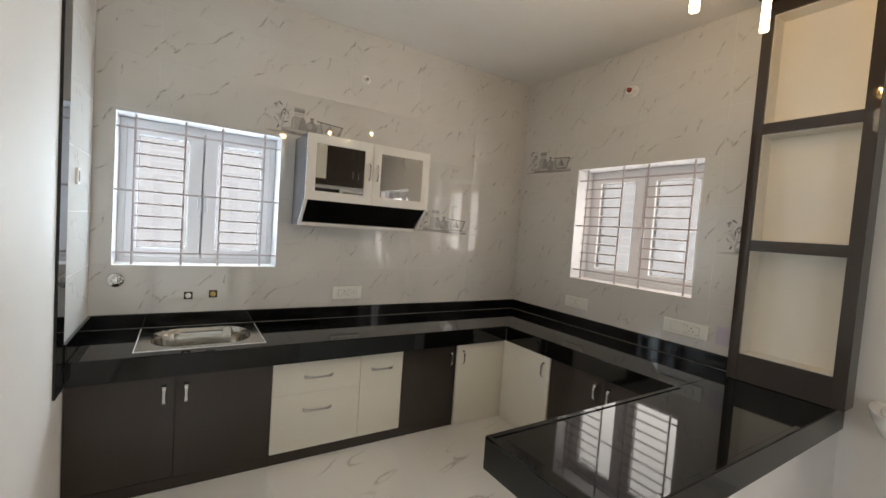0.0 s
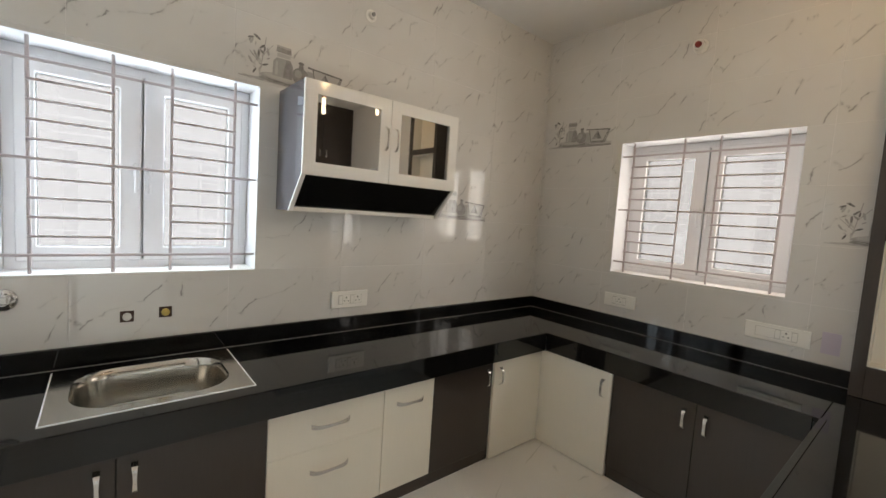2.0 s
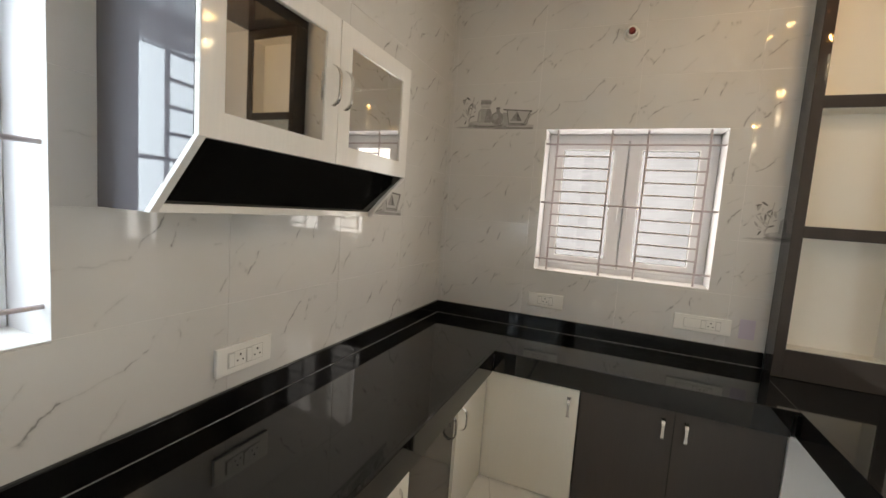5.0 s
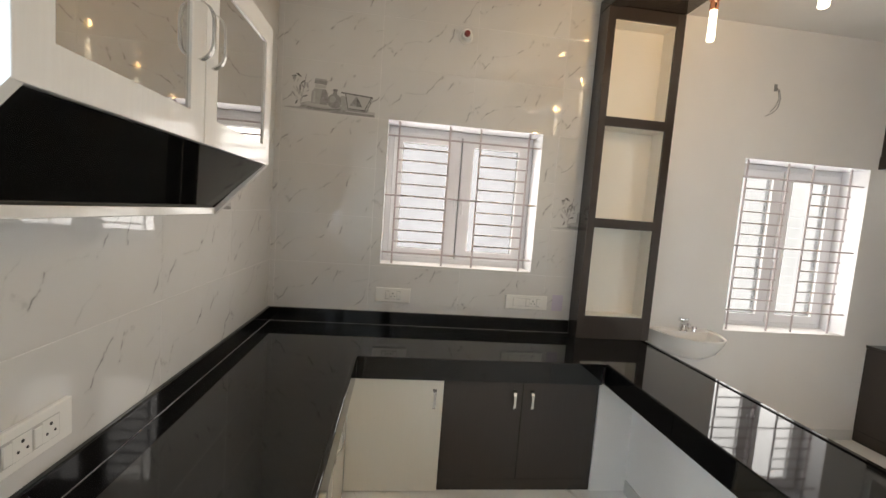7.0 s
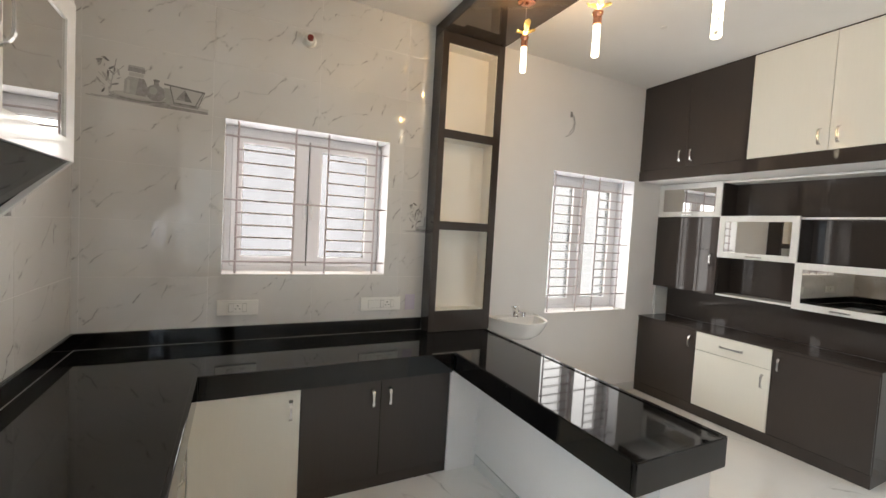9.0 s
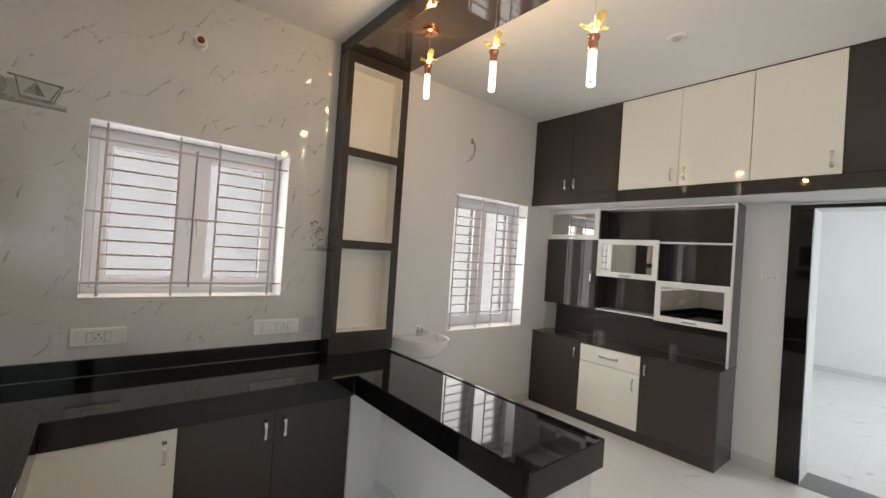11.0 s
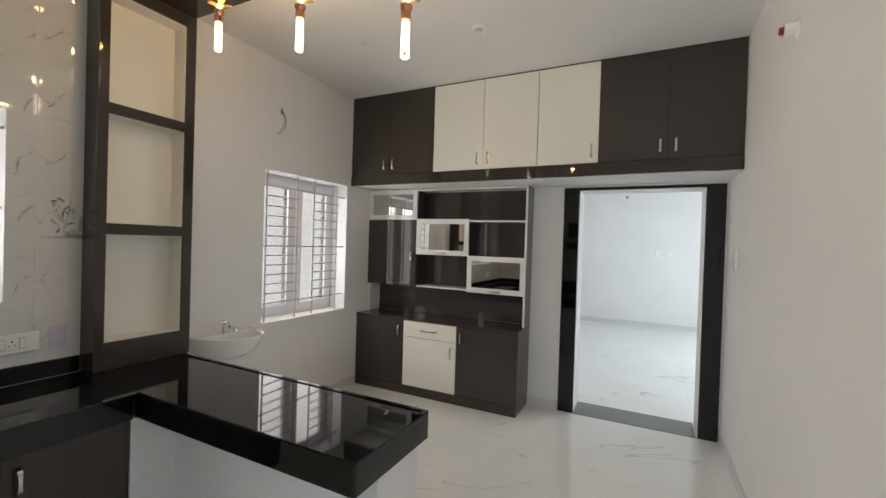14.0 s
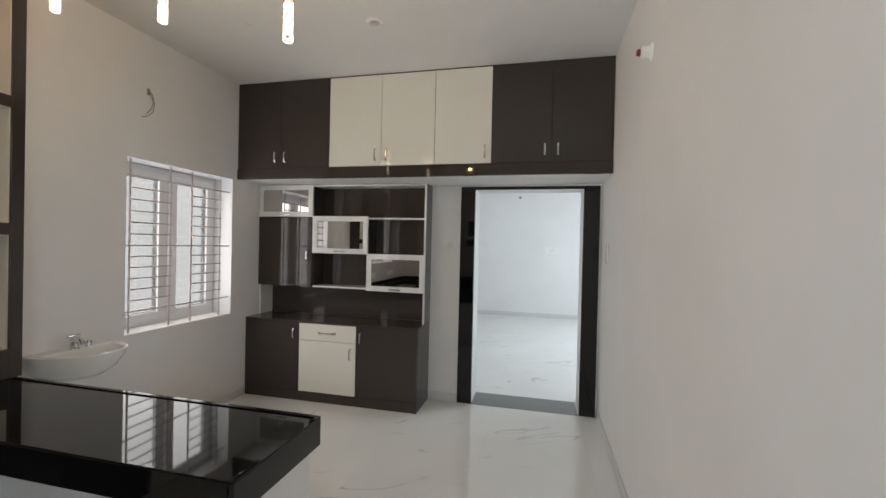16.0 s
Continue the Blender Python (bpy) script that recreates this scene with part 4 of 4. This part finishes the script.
# ---- wash basin ----
basin = thing("wash_basin", "white ceramic wall-hung wash basin with a chrome tap", "wash basin", (EAST - 0.001, 0.545, 0))
def d_ring(half, deep, z, sides=48, power=2.2):
    pts = []
    for k in range(sides):
        a = 2 * math.pi * k / sides
        c, s = math.cos(a), math.sin(a)
        out = (abs(c) ** power + abs(s) ** power) ** (-1 / power)
        x = deep * out * c if c < 0 else 0.0
        pts.append((x, half * out * s, z))
    return pts
BW, BD, BZ = 0.25, 0.36, 0.862
bm = bmesh.new()
loft_rings(bm, [d_ring(0.09, 0.17, BZ - 0.172), d_ring(0.145, 0.235, BZ - 0.162), d_ring(0.212, 0.300, BZ - 0.115), d_ring(0.242, 0.348, BZ - 0.045), d_ring(BW, BD, BZ - 0.012), d_ring(BW + 0.001, BD + 0.002, BZ - 0.002),
                d_ring(BW - 0.006, BD - 0.008, BZ + 0.002), [(x * 0.78 - 0.075, y * 0.86, BZ - 0.004) for x, y, _ in d_ring(BW - 0.02, BD - 0.01, 0)], [(x * 0.66 - 0.095, y * 0.74, BZ - 0.07) for x, y, _ in d_ring(BW - 0.02, BD - 0.01, 0)],
                [(x * 0.36 - 0.14, y * 0.4, BZ - 0.115) for x, y, _ in d_ring(BW - 0.02, BD - 0.01, 0)]], True, True)
part("bowl", bm, ceramic, basin, "", True)
tap = part("tap", tube(bmesh.new(), [(-0.060, 0, BZ - 0.004), (-0.060, 0, BZ + 0.004), (-0.060, 0, BZ + 0.010), (-0.060, 0, BZ + 0.048), (-0.072, 0, BZ + 0.060), (-0.118, 0, BZ + 0.050), (-0.134, 0, BZ + 0.030)], [0.032, 0.030, 0.023, 0.021, 0.020, 0.016, 0.015], 16), chrome, basin, "chrome pillar tap", True)
bm = bmesh.new()
tube(bm, [(-0.060, 0, BZ + 0.050), (-0.060, 0, BZ + 0.076)], [0.018, 0.016], 12)
tube(bm, [(-0.060, -0.034, BZ + 0.080), (-0.060, 0, BZ + 0.079), (-0.060, 0.034, BZ + 0.080)], [0.012, 0.010, 0.012], 10)
part("tap_handle", bm, chrome, tap, "", True)
bm = bmesh.new()
tube(bm, [(-0.075, -0.078, BZ - 0.002), (-0.075, -0.078, BZ + 0.020)], [0.016, 0.012], 12)
tube(bm, [(-0.075, -0.078, BZ + 0.020), (-0.075, -0.078, BZ + 0.036)], [0.020, 0.014], 12)
part("stop_knob", bm, chrome, basin, "small chrome knob", True)
part("waste", turned(bmesh.new(), [(0.022, 0.0), (0.022, 0.004), (0.001, 0.005)], (-0.20, 0, BZ - 0.1145)), chrome, basin, "chrome waste ring", True)
part("overflow", boxes((-0.315, -0.006, BZ - 0.05, -0.303, 0.006, BZ - 0.038)), chrome, basin)

# ---- dining part: loft cupboards ----
S_AT = pose(0, LOFT, 0, 0, 0, 180)       # fronts that face +y: local x runs along -x
solid("loft_slab", boxes((WEST, SOUTH, SOFFIT, EAST, LOFT - 0.03, SOFFIT + 0.06)), wall_paint, "white plastered loft slab above the doorway", "loft slab", "structure")
LZ0, LZ1 = 2.272, 3.089
for label, x0, x1, doors in (("dark brown laminate loft cupboard with two closed doors", 3.132, 2.146, ((3.131, 2.652, brown, "r"), (2.652, 2.147, brown, "l"))),
                             ("cream laminate loft cupboard with two closed doors", 2.146, 1.135, ((2.145, 1.631, cream, "r"), (1.631, 1.136, cream, "l"))),
                             ("cream laminate loft cupboard with one closed door", 1.135, 0.637, ((1.134, 0.638, cream, "r"),)),
                             ("dark brown laminate loft cupboard above the doorway", 0.637, WEST + 0.002, ((0.636, 0.145, brown, "r"), (0.145, WEST + 0.003, brown, "l")))):
    loft = thing("loft_cupboard", label, "cupboard", S_AT, "loft cupboards under the ceiling")
    part("body", boxes((-x0, 0.02, SOFFIT + 0.062, -x1, SOUTH * -1 + LOFT - 0.002, LZ1)), gap_dark, loft)
    part("fascia", boxes((-x0, -0.004, SOFFIT, -x1, 0.026, LZ0 - 0.003), bevel=0.001), brown, loft, "dark brown lower board")
    part("filler", boxes((-x0, 0.004, LZ1 + 0.003, -x1, 0.02, CEIL)), brown, loft)
    for a, b, mat, hand in doors:
        front(loft, "door", -a, -b, LZ0, LZ1, mat, hand + "b")

# ---- dining part: crockery unit ----
C_AT = pose(0, -1.10, 0, 0, 0, 180)
CD = -1.10 - SOUTH - 0.002
base = thing("sideboard", "dark brown laminate sideboard with a cream drawer and door", "sideboard", C_AT)
part("body", boxes((-3.131, 0.02, 0.0, -1.295, CD, 0.772), bevel=0.001), brown, base)
part("top", boxes((-3.131, -0.006, 0.772, -1.290, CD, 0.792), bevel=0.002), brown, base)
part("kick_board", boxes((-3.131, 0.004, 0.0, -1.295, 0.019, 0.094)), brown, base)
front(base, "door", -3.131, -2.518, 0.097, 0.768, brown, "rt")
front(base, "drawer", -2.518, -1.911, 0.606, 0.768, cream, "c")
front(base, "door", -2.518, -1.911, 0.097, 0.602, cream, "rt")
front(base, "door", -1.911, -1.297, 0.097, 0.768, brown, "lt")

upper = thing("display_cabinet", "dark wall shelf unit with white framed glass doors above a sideboard", "display cabinet", pose(0, -1.30, 0, 0, 0, 180))
UD = -1.30 - SOUTH - 0.002
L, R = -3.131, -1.293
A, Bc = -2.497, -1.893
part("back_panel", boxes((L, UD - 0.01, 0.794, R, UD, 2.162)), brown, upper)
part("side_panel", boxes((R - 0.018, 0.004, 0.794, R, UD - 0.01, 2.162)), grey_side, upper, "grey side panel")
part("edge_strip", boxes((R - 0.019, 0.0, 0.794, R + 0.0005, 0.004, 2.162)), white_gloss, upper, "white edge strip")
part("edge_strip", boxes((L, 0.0, 0.794, L + 0.02, UD - 0.01, 1.108)), white_gloss, upper, "white edge strip")
for x0, x1, z0, z1 in ((A, R - 0.019, 2.142, 2.160), (Bc, R - 0.019, 1.810, 1.826), (A, Bc, 1.106, 1.122), (A, R - 0.019, 1.455, 1.462)):
    part("shelf", boxes((x0, 0.0, z0, x1, UD - 0.01, z1), bevel=0.001), white_gloss if z1 - z0 > 0.01 else brown, upper, "thin white shelf" if z1 - z0 > 0.01 else "")
part("shelf", boxes((A, 0.012, 1.826, Bc, UD - 0.01, 1.838), bevel=0.001), brown, upper)
for x, z0, z1 in ((A, 1.11, 2.142), (Bc, 1.122, 1.81)):
    part("divider", boxes((x - 0.006, 0.008, z0, x + 0.006, UD - 0.01, z1)), brown, upper)
part("bottom_panel", boxes((L, 0.004, 1.108, A, UD - 0.01, 1.122)), brown, upper)
front(upper, "door", L, A, 1.108, 1.826, brown, "", y=-0.020)
part("handle", pull(0.115, True, (A - 0.052, -0.020, 1.43)), nickel, upper.children[-1], "bowed satin nickel handle")


def glass_door(x0, x1, z0, z1, y):
    door = part("glass_door", ring_frame(x0, z0, x1, z1, 0.052, y, y + 0.018, 0.002), white_gloss, upper, "white framed door")
    part("pane", boxes((x0 + 0.05, y + 0.006, z0 + 0.05, x1 - 0.05, y + 0.010, z1 - 0.05)), mirror, door, "tinted mirror pane")
    part("handle", boxes(((x0 + x1) / 2 - 0.06, y - 0.016, z0 + 0.016, (x0 + x1) / 2 + 0.06, y, z0 + 0.030), bevel=0.003), nickel, door, "flat satin nickel handle")
    return door


glass_door(L, A - 0.004, 1.830, 2.160, -0.020)
glass_door(A - 0.004, Bc + 0.004, 1.458, 1.838, -0.020)
glass_door(Bc - 0.004, R + 0.0, 1.096, 1.466, -0.020)
for x0, x1, z0, z1 in ((A, Bc, 1.458, 1.826), (Bc, R - 0.019, 1.122, 1.455)):
    part("closed_back", boxes((x0 + 0.007, 0.03, z0 + 0.002, x1 - 0.007, UD - 0.012, z1 - 0.002)), gap_dark, upper)

# ---- wall tiles and floor tiles, one by one ----
def less_hole(a0, z0, a1, z1, hole):
    """What is left of a rectangle once an opening is cut from it."""
    if not hole:
        return [(a0, z0, a1, z1)]
    h0, hz0, h1, hz1 = hole
    if a1 <= h0 or a0 >= h1 or z1 <= hz0 or z0 >= hz1:
        return [(a0, z0, a1, z1)]
    out = []
    if a0 < h0:
        out.append((a0, z0, h0, z1))
    if a1 > h1:
        out.append((h1, z0, a1, z1))
    m0, m1 = max(a0, h0), min(a1, h1)
    if z0 < hz0:
        out.append((m0, z0, m1, hz0))
    if z1 > hz1:
        out.append((m0, hz1, m1, z1))
    return [r for r in out if r[2] - r[0] > 0.004 and r[3] - r[1] > 0.004]


def wall_tiles(owner, edges, lo, hi, hole, mat, put):
    for a0, a1 in zip(edges, edges[1:]):
        for z0, z1 in zip(ROWS_Z, ROWS_Z[1:]):
            s0, s1, t0, t1 = max(a0, lo), min(a1, hi), max(z0, 0.80), min(z1, CEIL)
            if s1 - s0 < 0.01 or t1 - t0 < 0.01:
                continue
            bm = bmesh.new()
            rows = less_hole(s0, t0, s1, t1, hole)
            for r0, q0, r1, q1 in rows:
                g = 0.0007
                e = [g if abs(r0 - a0) < 1e-6 else 0, g if abs(q0 - z0) < 1e-6 else 0, g if abs(r1 - a1) < 1e-6 else 0, g if abs(q1 - z1) < 1e-6 else 0]
                box(bm, *put(r0 + e[0], q0 + e[1], r1 - e[2], q1 - e[3]), bevel=0.0011 if len(rows) == 1 else 0.0)
            if bm.verts:
                part("tile", bm, mat, owner)
            else:
                bm.free()


wall_tiles(wall_n, [0.61 + 0.625 * k for k in range(-3, 6)], WEST, EAST, WINDOWS["n"], tile_marble, lambda a, z, b, y: (a, NORTH, z, b, NORTH + 0.0028, y))
wall_tiles(wall_e, [0.98 + 0.625 * k for k in range(0, 6)], 1.20, NORTH, WINDOWS["e"], tile_marble_side, lambda a, z, b, y: (EAST, a, z, EAST + 0.0028, b, y))
wall_tiles(wall_w, [2.85 + 0.625 * k for k in range(0, 3)], 2.85, NORTH, None, tile_marble_side, lambda a, z, b, y: (WEST - 0.0028, a, z, WEST, b, y))

FT = 0.80
for owner, x0, x1, y0, y1 in (("floor", WEST, EAST, RS, NORTH), ("floor_room", RX0, RX1, RY, RS)):
    for i in range(-5, 6):
        for j in range(-10, 6):
            a0, a1, b0, b1 = max(-0.18 + i * FT, x0), min(-0.18 + (i + 1) * FT, x1), max(-0.10 + j * FT, y0), min(-0.10 + (j + 1) * FT, y1)
            if a1 - a0 > 0.01 and b1 - b0 > 0.01:
                part("tile", boxes((a0 + 0.0004, b0 + 0.0004, -0.0018, a1 - 0.0004, b1 - 0.0004, 0.0)), floor_marble, floor if owner == "floor" else bpy.data.objects["floor_room"])
